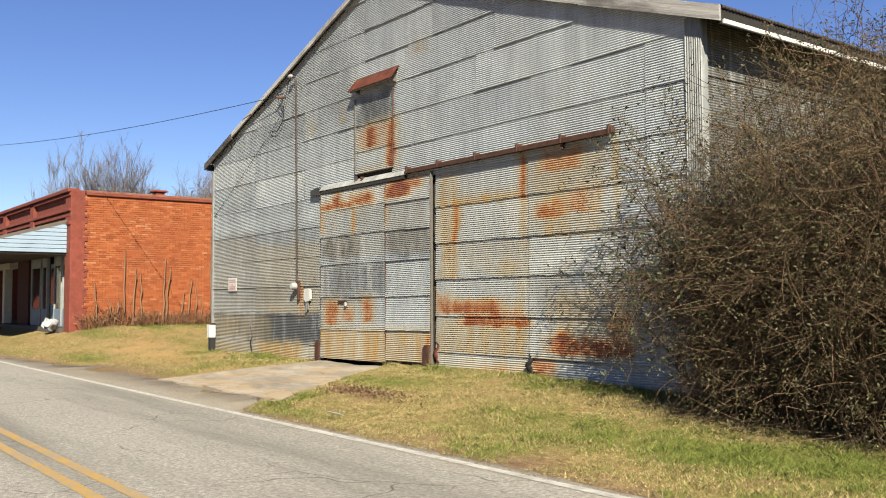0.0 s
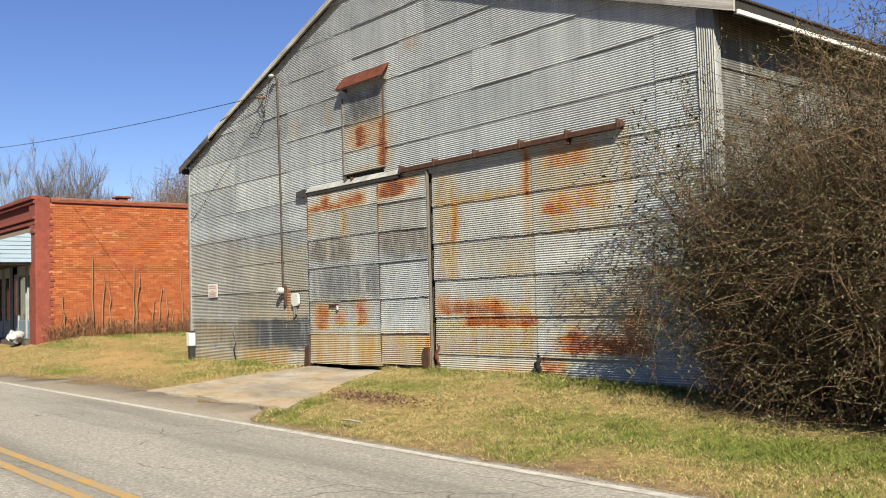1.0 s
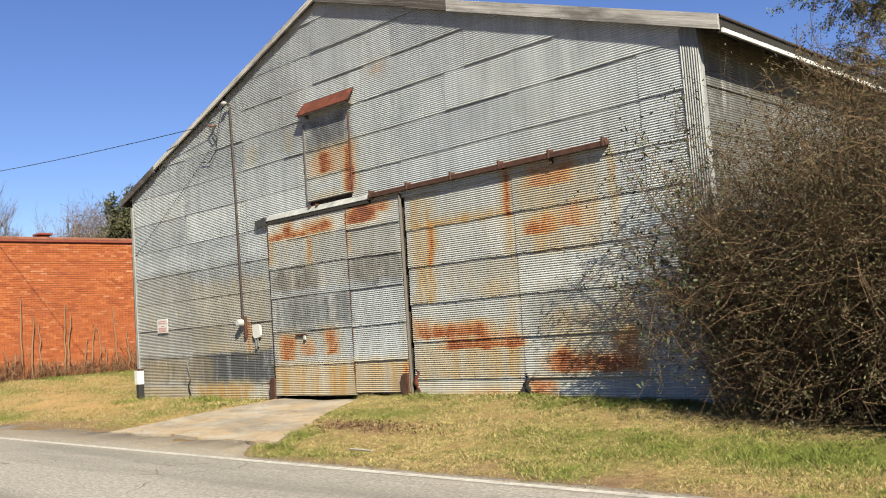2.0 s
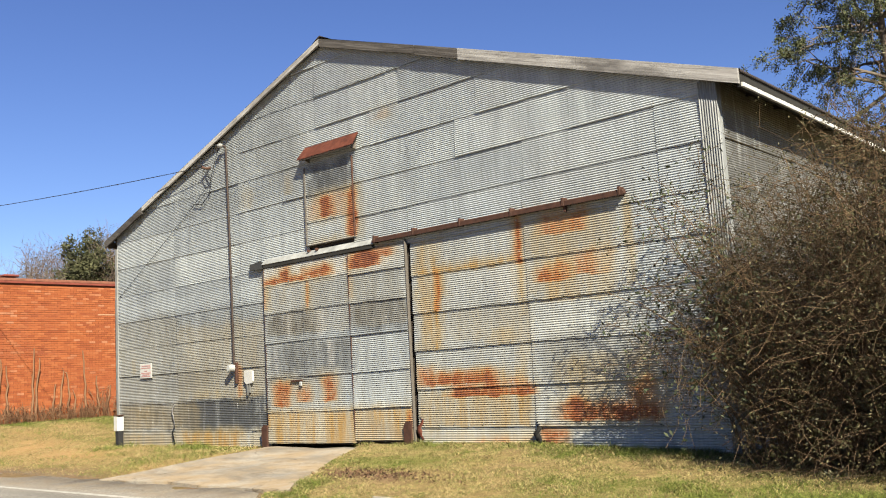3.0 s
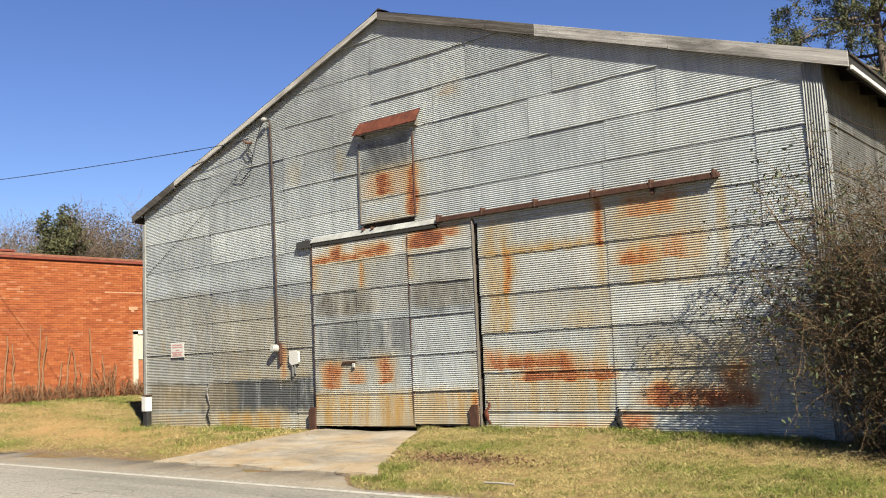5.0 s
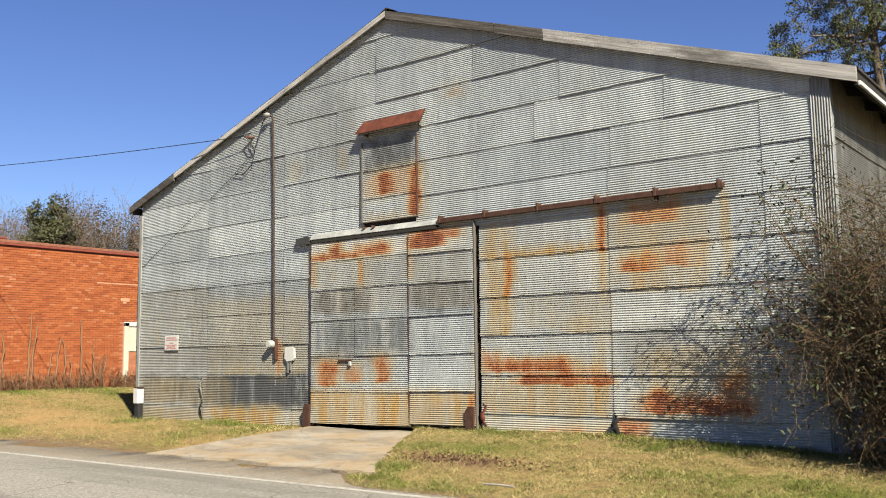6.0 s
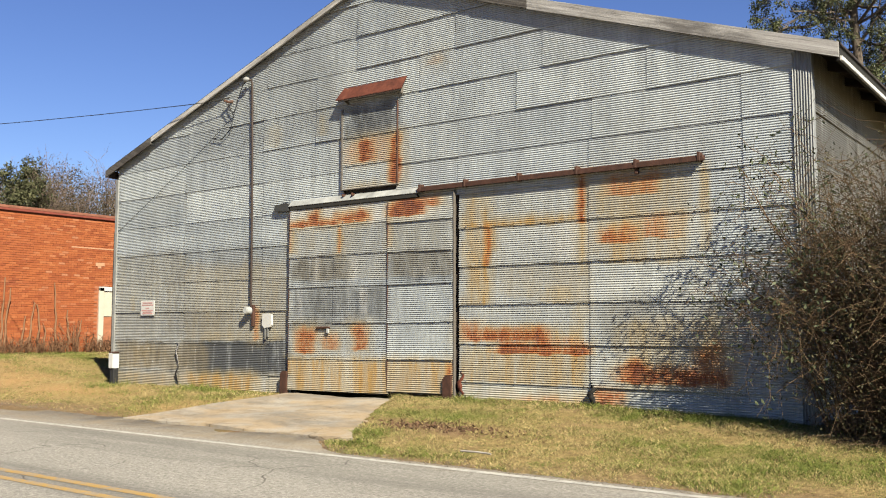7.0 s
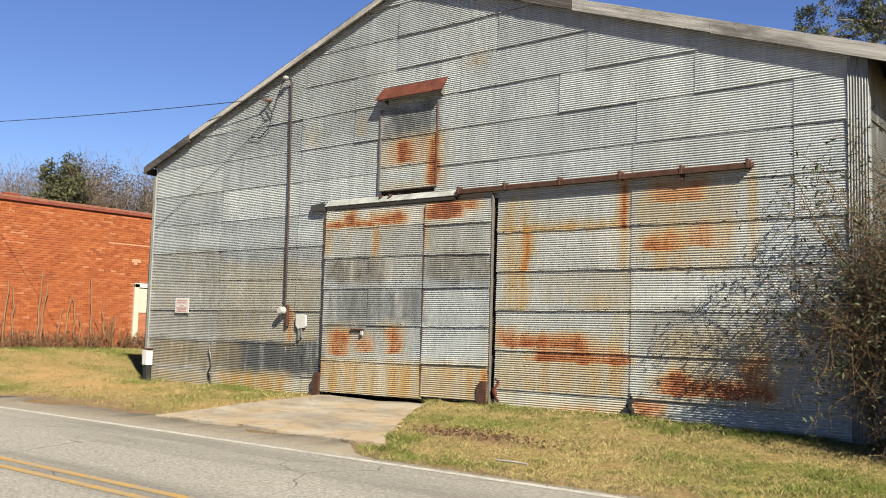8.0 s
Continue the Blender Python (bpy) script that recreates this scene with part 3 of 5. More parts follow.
stain("dark", 5.0, 6.9, 1.1, 1.3, 0.6)
stain("dark", 2.0, 3.4, 1.1, 1.5, 0.5)
stain("rust", 6.62, 6.98, 4.06, 4.42, 1.00)
stain("rust", 6.32, 7.45, 4.02, 4.46, 0.40)
stain("rust", 7.34, 7.58, 3.61, 4.43, 0.90)
stain("ochre", 6.33, 7.50, 3.53, 3.68, 0.60)
stain("ochre", 4.28, 4.65, 4.54, 4.98, 0.35)
stain("ochre", 5.62, 5.83, 4.61, 5.04, 0.40)
stain("ochre", 0.11, 0.33, 1.49, 1.88, 0.50)
stain("rust", 3.95, 4.14, 0.92, 1.53, 0.55)
stain("ochre", 1.98, 4.1, -0.08, 0.29, 1.1)
stain("rust", 8.12, 8.48, 5.51, 5.68, 0.30)
stain("dark", 1.14, 2.22, 0.92, 2.72, 0.50)
stain("dark", 2.05, 4.89, 0.33, 0.87, 0.90)
stain("dark", -0.18, 1.71, 0.30, 0.84, 0.50)
stain("ochre", 8.78, 9.19, 0.62, 0.96, 0.50)
stain("ochre", 11.26, 12.52, 2.02, 2.32, 0.40)
stain("ochre", 12.74, 13.00, 0.93, 1.45, 0.50)
stain("pale", 10.32, 11.07, 2.19, 2.82, 0.40)

stain("ochre", 4.96, 8.72, -0.05, 0.66, 0.95)
stain("ochre", 8.78, 11.20, -0.15, 0.28, 0.60)
stain("ochre", -0.45, 4.97, -0.20, 0.26, 0.65)
stain("dark", -0.45, 1.75, -0.20, 0.27, 0.5)
stain("ochre", 9.22, 9.36, 1.50, 3.10, 1.0)
stain("ochre", 10.93, 11.05, 1.9, 3.38, 0.9)
stain("ochre", 12.75, 12.9, 2.2, 3.38, 0.9)
stain("ochre", 8.82, 11.10, 2.72, 2.86, 1.0)
stain("ochre", 11.3, 12.5, 2.05, 2.75, 0.8)
stain("rust", 8.80, 10.9, 0.93, 1.03, 0.6)
stain("rust", 9.9, 10.95, 0.80, 0.92, 0.9)
stain("ochre", 8.80, 11.12, 0.30, 0.90, 0.85)
stain("ochre", 11.5, 13.2, 0.30, 1.30, 0.6)
stain("dark", 2.3, 5.0, 0.24, 0.92, 1.0)
stain("dark", -0.45, 5.0, 0.26, 0.90, 0.7)
stain("dark", 0.3, 1.6, 0.42, 0.75, 0.8)
stain("ochre", 2.0, 4.3, -0.1, 0.26, 0.6)
stain("ochre", 1.8, 2.6, 0.3, 0.9, 0.4)
stain("ochre", 2.4, 4.8, 0.9, 1.15, 0.5)
stain("ochre", 8.80, 12.90, 0.95, 3.35, 0.22)
stain("ochre", 8.85, 9.45, 1.50, 3.30, 0.75)
stain("ochre", 11.2, 12.6, 2.20, 3.35, 0.65)
stain("ochre", 9.6, 11.1, 1.60, 2.15, 0.45)
stain("ochre", 10.8, 11.15, 1.0, 2.7, 0.6)
stain("dark", 11.3, 12.2, 1.0, 1.6, 0.35)
# hatch top: dark sheet, and shade below the hood painted in with it
stain("dark", 6.27, 7.50, 4.45, 5.05, 0.7)
stain("ochre", 8.80, 11.10, 0.33, 0.95, 0.4)
stain("ochre", 11.3, 13.2, 0.30, 0.80, 0.5)
stain("dark", 7.36, 8.70, 2.40, 2.95, 0.4)
stain("ochre", 1.90, 4.95, 0.90, 2.40, 0.38)
stain("ochre", -0.45, 1.9, 0.30, 0.87, 0.5)
stain("ochre", -0.45, 1.9, 0.90, 2.70, 0.24)
stain("ochre", 5.00, 8.70, 2.00, 3.30, 0.22)
stain("dark", -0.45, 4.95, 0.88, 2.68, 0.36)
stain("dark", 5.00, 8.70, 0.70, 3.00, 0.18)
stain("dark", 2.00, 6.00, 4.60, 6.50, 0.25)
# faint painted share of the bush's shadow on the lower right wall
stain("dark", 11.40, 14.06, -0.10, 1.60, 0.2)


def stain_rows(co):
    """Stain shares (rust, ochre, dark, pale) for points of the front."""
    x, z = co[:, 0], co[:, 2]
    wx = (vnoise(x, z, 0.22, 40) - 0.5) * 0.22 + (vnoise(x, z, 0.07, 41) - 0.5) * 0.08
    wz = (vnoise(x, z, 0.25, 42) - 0.5) * 0.16 + (vnoise(x, z, 0.06, 43) - 0.5) * 0.05
    out = np.zeros((len(co), 4))
    run = vnoise(x, z * 0.12, 0.10, 44)
    for kind, x0, x1, z0, z1, s in STAINS:
        soft = 0.40 if kind == 0 else 0.30 if kind == 1 else 0.4
        wq = wx * min(1.0, (x1 - x0) / 0.6)
        fx = np.clip(0.5 + np.minimum(x + wq - x0, x1 - x - wq) / min(soft, max(0.12, (x1 - x0) * 0.8)), 0, 1)
        if kind < 2:
            up = np.clip(0.5 + (z1 + 0.08 * (run - 0.45) - z - wz * 0.4) / 0.26, 0, 1)
            low_ = np.clip(0.5 + (z - z0 + 0.10 * np.maximum(run - 0.5, 0) + wz * 0.12) / 0.05, 0, 1)
            fz = np.minimum(up, low_)
        else:
            fz = np.clip(0.5 + np.minimum(z + wz - z0, z1 - z - wz) / (soft * 0.6), 0, 1)
        f = fx * fx * (3 - 2 * fx) * fz * fz * (3 - 2 * fz) * s
        out[:, kind] = np.maximum(out[:, kind], f)
        if kind == 0:
            halo = np.clip(1 - np.hypot(np.maximum(np.maximum(x0 - x, x - x1), 0) / 0.30, np.maximum(np.maximum(z0 - z, z - z1), 0) / 0.22), 0, 1)
            out[:, 1] = np.maximum(out[:, 1], halo * s * 0.7)
    return out


def steel_sheet(u0, u1, z0, z1, proud=0.02, lean=0.02, across="x", at=0.0, cut=False, step=0.08, stained=True, turn=0.0, skew=0.012):
    """One sheet of corrugated steel with level ridges. across: the axis along which it runs; at: the plane of the wall."""
    nu, nz = max(2, int((u1 - u0) / step) + 1), max(4, int((z1 - z0 + 0.03) / PITCH * 5) + 1)
    U, Z = np.meshgrid(np.linspace(u0, u1, nu), np.linspace(z0 - 0.03, z1, nz), indexing="ij")
    v = (Z - z0 + 0.03) / (z1 - z0 + 0.03)
    wav = DEEP * np.cos(2 * np.pi * Z / PITCH) + 0.006 * (vnoise(U, Z, 0.6, int(u0 * 7 + z0 * 31) % 50) - 0.5)
    ragged = (vnoise(U, U * 0 + z0, 0.12, 8) - 0.5) * 0.012 * (v < 0.001)
    out = proud + lean * (1 - v) + wav + skew * (u1 - U) / (u1 - u0)
    Z = Z + ragged + turn * (U - (u0 + u1) / 2)
    co = np.stack([U, at - out, Z], -1) if across == "x" else np.stack([at + out, U, Z], -1)
    ids = np.arange(nu * nz).reshape(nu, nz)
    q = np.stack([ids[:-1, :-1], ids[1:, :-1], ids[1:, 1:], ids[:-1, 1:]], -1).reshape(-1, 4)
    if across == "y":
        q = q[:, ::-1]
    me = mesh_np("metal_sheet", co.reshape(-1, 3), q)
    if cut:
        bm = bmesh.new()
        bm.from_mesh(me)
        for sx, slope in ((-1, SLOPE_L), (1, SLOPE_R)):
            bmesh.ops.bisect_plane(bm, geom=list(bm.verts) + list(bm.edges) + list(bm.faces), plane_co=(RIDGE_X, 0, RIDGE_Z - 0.005), plane_no=(sx * slope, 0, 1), clear_outer=True)
        if not bm.faces:
            bm.free()
            return None
        bm.to_mesh(me)
        bm.free()
    pts = np.empty(len(me.vertices) * 3, np.float32)
    me.vertices.foreach_get("co", pts)
    # side sheets: full dark all over, grey weathering plus eave shade in the colour
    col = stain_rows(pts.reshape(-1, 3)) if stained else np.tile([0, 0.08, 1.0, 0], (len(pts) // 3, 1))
    me.color_attributes.new("stain", "FLOAT_COLOR", "POINT").data.foreach_set("color", col.astype(np.float32).ravel())
    me.materials.append(steel)
    me.shade_smooth()
    return me


barn = thing("barn", (6.8, 8, 0), "old barn clad in weathered grey corrugated steel with rust", "barn")
outline = [(LX, -0.2), (5.1, -0.2), (5.1, 3.25), (8.66, 3.25), (8.66, -0.2), (RX, -0.2), (RX, roof_z(RX) - 0.06), (RIDGE_X, RIDGE_Z - 0.06), (LX, roof_z(LX) - 0.06)]
front = part("front_wall", prism(outline, 0.14, "y", 0.015), dark_wood, barn, "dark boards behind grey corrugated steel sheets")
side = part("side_wall", box(RX - 0.02, RX + 0.10, 0.16, 22, -0.3, roof_z(RX) - 0.03), dark_wood, barn)
part("side_wall", box(LX, LX + 0.12, 0.16, 22, -0.3, roof_z(LX) - 0.03), dark_wood, barn)
part("back_wall", prism([(LX, -0.3), (RX, -0.3), (RX, roof_z(RX) - 0.06), (RIDGE_X, RIDGE_Z - 0.06), (LX, roof_z(LX) - 0.06)], 0.14, "y", 22.0), dark_wood, barn)
part("barn_floor", box(LX + 0.13, RX - 0.03, 0.17, 21.9, -0.25, -0.10), black_gap, barn)

rng = random.Random(4)
ROWS = [0.285, 0.872, 1.495, 2.10, 2.70, 3.31, 3.93, 4.54, 5.15, 5.74, 6.33, 6.92, 7.2]
left_cols = {0: [LX, 1.75, 4.45, 4.97], 1: [LX, 1.93, 4.97], 2: [LX, 1.93, 4.20, 4.97], 3: [LX, 1.93, 4.22, 4.97], 4: [LX, 1.90, 4.20, 4.97]}
sheets = []
for r, cols in left_cols.items():
    sheets += [(a, b, ROWS[r], ROWS[r + 1], r) for a, b in zip(cols, cols[1:])]
sheets += [(LX, 1.75, -0.10, 0.285, 0), (1.80, 4.45, -0.12, 0.285, 0), (4.45, 4.97, -0.10, 0.285, 0)]
for r, cols in {5: [LX, 1.93, 4.22, 6.24], 6: [LX, 1.9, 4.21, 6.24], 7: [LX, 1.95, 4.21, 5.61, 6.24]}.items():
    sheets += [(a, b, ROWS[r], ROWS[r + 1], r) for a, b in zip(cols, cols[1:])]
for r, cols in {5: [7.50, 8.78, 11.13, 13.39, RX], 6: [7.50, 8.78, 11.19, 13.39, RX], 7: [7.50, 9.90, 12.06, RX]}.items():
    sheets += [(a, b, ROWS[r], ROWS[r + 1], r) for a, b in zip(cols, cols[1:])]
for r, cols in {8: [1.0, 3.2, 5.61, 8.0, 10.37, 12.9], 9: [2.6, 4.3, 6.60, 8.74, 11.0, 12.2], 10: [4.2, 6.60, 8.74, 10.2], 11: [5.5, 7.4, 8.6]}.items():
    sheets += [(a, b, ROWS[r], ROWS[r + 1], r) for a, b in zip(cols, cols[1:])]
sheets += [(6.24, 7.50, 5.0, 5.15, 8)]
low = [-0.12, 0.32, 0.93, 1.542, 2.144, 2.75, 3.36]
for i in range(6):
    for a, b in zip([8.80, 11.12, 13.40], [11.12, 13.40, RX]):
        sheets.append((a, b, low[i], low[i + 1], 20 + i))
for a, b, z0, z1, r in sheets:
    me = steel_sheet(a - 0.02, b + 0.025, z0, z1 + 0.03, 0.010 + rng.uniform(0, 0.005), (0.019 if a > 5 else 0.008) + 0.009 * rng.random(), cut=r >= 7 and r < 20, turn=rng.uniform(-0.004, 0.004))
    if me:
        part("metal_sheet", me, None, front)
# unmapped side sheets, their dark tone deepened to paint in the eave's shade
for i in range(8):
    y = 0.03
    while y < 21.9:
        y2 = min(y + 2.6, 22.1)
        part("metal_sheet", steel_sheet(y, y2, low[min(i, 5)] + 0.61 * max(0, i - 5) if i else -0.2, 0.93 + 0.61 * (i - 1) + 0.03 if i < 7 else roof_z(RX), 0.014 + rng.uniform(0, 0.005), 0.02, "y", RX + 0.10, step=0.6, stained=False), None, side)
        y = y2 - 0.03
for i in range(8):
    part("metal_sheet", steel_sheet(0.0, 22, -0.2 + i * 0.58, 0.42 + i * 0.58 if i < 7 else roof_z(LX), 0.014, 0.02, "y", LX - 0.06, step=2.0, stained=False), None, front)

# upright corner strip of corrugated steel and a plain corner post
nu = 40
U = np.linspace(0, 0.27, nu)
P = np.stack([np.stack([RX - 0.03 + np.minimum(U, 0.235), -0.045 - 0.010 * np.cos(2 * np.pi * U / PITCH) + np.maximum(0, U - 0.235) * 4, np.full(nu, z) + (vnoise(U, U * 0, 0.04, 3) * 0.04 if z > 1 else 0)], -1) for z in (-0.15, 4.66)], 1)
ids = np.arange(nu * 2).reshape(nu, 2)
me = mesh_np("corner_strip", P.reshape(-1, 3), np.stack([ids[:-1, 0], ids[1:, 0], ids[1:, 1], ids[:-1, 1]], -1))
me.color_attributes.new("stain", "FLOAT_COLOR", "POINT").data.foreach_set("color", np.tile([0, 0.1, 0.5, 0], nu * 2).astype(np.float32))
me.materials.append(steel)
part("corner_strip", me, None, barn, "upright corrugated grey steel corner strip")
part("corner_strip", box(LX - 0.08, LX + 0.02, -0.055, 0.02, -0.1, 4.40, bevel=0.008), plain("grey_corner_trim", (0.42, 0.42, 0.40), 0.6, 0.3), barn, "plain grey corner trim")

# roof: two corrugated slopes, rake boards, ridge cap, eave trim, rafter tails
Y0, Y1 = -0.125, 22.4
for sx, far_x in ((-1, -0.74), (1, 14.64)):
    ny = 331 * 4
    Y = np.linspace(Y0, Y1, ny)
    bump = 0.012 * np.cos(2 * np.pi * (Y - Y0) / 0.0685)
    tops = []
    for x in (RIDGE_X, far_x):
        for dz in ((0.055, 0.022) if sx < 0 else (0.022, -0.004)):
            tops.append(np.stack([np.full(ny, x), Y, roof_z(x) + dz + bump], -1))
    V = np.stack(tops, 1)
    ids = np.arange(ny * 4).reshape(ny, 4)
    q = [np.stack([ids[:-1, a], ids[1:, a], ids[1:, b], ids[:-1, b]], -1) for a, b in ((0, 2), (2, 3), (3, 1), (1, 0))]
    me = mesh_np("roof", V.reshape(-1, 3), np.concatenate(q))
    me.materials.append(dark_roof)
    part("roof", me, None, barn, "dark rusted corrugated roof sheets")


def rake(x0, x1, h, material, y=-0.16, drop=0.0, label=""):
    """A board along the gable's edge."""
    pts = [(x0, roof_z(x0) + 0.015 - drop), (x1, roof_z(x1) + 0.015 - drop), (x1, roof_z(x1) + 0.015 - drop - h), (x0, roof_z(x0) + 0.015 - drop - h)]
    part("rake_board", prism(pts, 0.04, "y", y), material, barn, label)


for a, b, h, m in ((RIDGE_X - 0.02, 9.225, 0.15, old_wood_board), (9.235, 10.135, 0.17, old_wood_board), (10.145, 12.3, 0.185, pale_wood), (12.305, 14.62, 0.195, pale_wood)):
    rake(a, b, h, m, drop=-0.014, label="pale weathered rake board" if m is pale_wood else "dark weathered rake board")
rake(0.83, RIDGE_X - 0.03, 0.10, left_wood, drop=-0.014, label="pale weathered rake board")
rake(-0.78, 0.82, 0.15, old_wood_board, drop=-0.014, label="dark grey weathered rake board")
part("ridge_cap", prism([(RIDGE_X - 0.2, roof_z(RIDGE_X - 0.2) + 0.05), (RIDGE_X, RIDGE_Z + 0.08), (RIDGE_X + 0.2, roof_z(RIDGE_X + 0.2) + 0.05), (RIDGE_X, RIDGE_Z + 0.055)], Y1 - Y0, "y", Y0 - 0.03), dark_roof, barn)
part("eave_trim", box(14.62, 14.655, -0.10, 22.3, roof_z(14.64) - 0.195, roof_z(14.64) - 0.135, bevel=0.006), plain("dull_white_trim", (0.85, 0.83, 0.78), 0.7), barn, "white painted eave trim")
# board coloured near-black to paint the dark gap between roof edge and trim
part("eave_board", box(14.575, 14.617, -0.11, 22.3, roof_z(14.6) - 0.205, roof_z(14.6) - 0.0), black_gap, barn)
part("eave_board", box(-0.73, -0.69, -0.11, 22.3, roof_z(-0.71) - 0.16, roof_z(-0.71) - 0.005), dark_wood, barn)
for i in range(22):
    y = 0.1 + i
    part("rafter_tail", prism([(RX - 0.1, roof_z(RX - 0.1) - 0.01), (14.57, roof_z(14.57) - 0.01), (14.57, roof_z(14.57) - 0.115), (RX - 0.1, roof_z(RX - 0.1) - 0.14)], 0.05, "y", y), dark_wood, barn)

# sliding double door with sheets and frame
door = thing("sliding_door", (6.85, -0.08, 0), "closed barn sliding door of patched rusty corrugated steel", "door")
leaf_a = part("door_leaf", box(5.02, 7.34, -0.065, -0.025, 0.02, 3.28), dark_wood, door)
leaf_b = part("door_leaf", box(7.35, 8.68, -0.065, -0.025, 0.06, 3.26), dark_wood, door)
dz = [0.07, 0.63, 1.25, 1.89, 2.45, 2.97, 3.30]
for i in range(6):
    cuts = [5.0, 7.35] if i != 4 else [5.0, 6.3, 7.35]
    if i in (2, 3):
        cuts = [5.0, 6.1, 7.35]
    for a, b in zip(cuts, cuts[1:]):
        part("metal_sheet", steel_sheet(a, b + 0.015, dz[i], dz[i + 1] + 0.02, 0.012 + rng.uniform(0, 0.006), 0.006 + rng.uniform(0, 0.016), at=-0.065, turn=rng.uniform(-0.008, 0.008)), None, leaf_a)
    part("metal_sheet", steel_sheet(7.35, 8.70, dz[i] + 0.05 - 0.015 * i, dz[i + 1] + 0.06 - 0.015 * i, 0.014, 0.02 + rng.uniform(0, 0.012), at=-0.065, turn=rng.uniform(-0.012, 0.016)), None, leaf_b)
part("edge_board", box(8.708, 8.730, -0.105, -0.05, 0.02, 3.36, bevel=0.006), old_wood, door, "narrow grey wooden edge board")
part("edge_strip", box(4.978, 4.998, -0.10, -0.05, 0.06, 3.28, bevel=0.005), brown_rail, door, "rusted edge strip")
part("edge_strip", box(7.338, 7.352, -0.112, -0.09, 0.10, 3.25, bevel=0.004), brown_rail, door, "rusted edge strip")
part("hasp", box(5.72, 6.05, -0.135, -0.11, 1.13, 1.17, bevel=0.006), brown_rail, door)
part("padlock", box(5.98, 6.04, -0.15, -0.115, 1.05, 1.13, bevel=0.01), porcelain, door)
for x, z in ((4.83, 0.0), (8.52, 0.03)):
    g = tagged(part("door_guide", prism([(x, -0.06), (x + 0.16, -0.06), (x + 0.16, z + 0.36), (x + 0.05, z + 0.36), (x, z + 0.30)], 0.05, "y", -0.14), brown_rail), "rusty steel door guide plate at the sill", "door guide", "door guides")

# the door's track with its brackets, and the pale flashing over the door
track = thing("door_track", (10.4, -0.12, 3.4), "long brown rusted sliding door track with brackets", "door track")
bm = box(8.00, 12.86, -0.135, -0.045, 3.395, 3.465, bevel=0.012)
part("rail", bm, brown_rail, track)
part("rail_lip", box(8.00, 12.86, -0.142, -0.132, 3.385, 3.43), brown_rail, track)
for x in (8.05, 8.95, 9.95, 10.95, 11.88, 12.80):
    part("bracket", box(x - 0.022, x + 0.022, -0.15, -0.03, 3.38, 3.505, bevel=0.006), brown_rail, track)
part("hanger", box(11.855, 11.905, -0.11, -0.06, 3.30, 3.39, bevel=0.008), brown_rail, track)
flash = thing("door_flashing", (6.5, -0.1, 3.4), "pale grey sheet-metal flashing above the sliding door", "flashing")
part("sheet_strip", prism([(-0.125, 3.375), (-0.03, 3.485), (-0.025, 3.475), (-0.115, 3.365)], 3.05, "x", 4.97), plain("pale_zinc", (0.46, 0.47, 0.46), 0.5, 0.0, 0.4, 5), flash)
# rail run on below the flashing; near-black colour paints the shaded gap
part("under_rail", box(5.0, 7.98, -0.112, -0.068, 3.30, 3.362, bevel=0.006), black_gap, flash, "rail under the flashing, coloured near-black for its shade")
for x in (6.30, 6.52):
    part("bracket", box(x - 0.014, x + 0.014, -0.11, -0.02, 3.45, 3.50, bevel=0.005), brown_rail, flash)
tagged(part("track_end_hood", prism([(4.58, 3.31), (4.96, 3.30), (4.97, 3.41), (4.9, 3.45), (4.59, 3.43)], 0.06, "y", -0.11), plain("dark_zinc", (0.055, 0.055, 0.055), 0.7)), "dark grey sheet-metal hood at the track's end", "track hood")

# loft hatch with its rusted hood
hatch = thing("loft_hatch", (6.87, 0, 4.3), "closed loft hatch of rusty corrugated steel", "hatch")
panel = part("hatch_door", box(6.27, 7.49, -0.03, 0.0, 3.60, 5.02), dark_wood, hatch)
for a, b in ((3.59, 4.02), (4.02, 4.52), (4.52, 5.02)):
    part("metal_sheet", steel_sheet(6.27, 7.49, a, b + 0.02, 0.012, 0.016, at=-0.03), None, panel)
part("jamb", box(6.225, 6.27, -0.075, 0.0, 3.57, 5.02, bevel=0.006), old_wood, hatch)
part("jamb", box(7.49, 7.515, -0.06, 0.0, 3.57, 5.02, bevel=0.006), brown_rail, hatch)
part("sill", box(6.22, 7.54, -0.075, -0.005, 3.56, 3.585, bevel=0.006), old_wood, hatch)
hood = thing("hatch_hood", (7.05, 0, 5.3), "rust-red corrugated steel hood over the loft hatch", "hood")
nu, nv = 100, 6
U, Vv = np.meshgrid(np.linspace(6.26, 7.70, nu), np.linspace(0, 1, nv), indexing="ij")
wx = (U - 6.98) * (1 + 0.05 * Vv) + 6.98
hz = 5.41 - 0.23 * Vv - 0.02 * Vv ** 2 + 0.008 * np.cos(2 * np.pi * U / PITCH)
V = np.concatenate([np.stack([wx, -0.03 - 0.19 * Vv, hz], -1).reshape(-1, 3), np.stack([wx, -0.03 - 0.19 * Vv, hz - 0.008], -1).reshape(-1, 3)])
ids = np.arange(nu * nv).reshape(nu, nv)
q = np.stack([ids[:-1, :-1], ids[1:, :-1], ids[1:, 1:], ids[:-1, 1:]], -1).reshape(-1, 4)
me = mesh_np("hood_sheet", V, np.concatenate([q, q[:, ::-1] + nu * nv]))
me.materials.append(rusty)
part("hood_sheet", me, None, hood)
for x in (6.36, 7.60):
    part("hood_cheek", prism([(-0.02, 5.39), (-0.205, 5.16), (-0.02, 5.10)], 0.02, "x", x), old_wood, hood)
part("hood_batten", box(6.28, 7.68, -0.212, -0.187, 5.13, 5.155), dark_wood, hood)

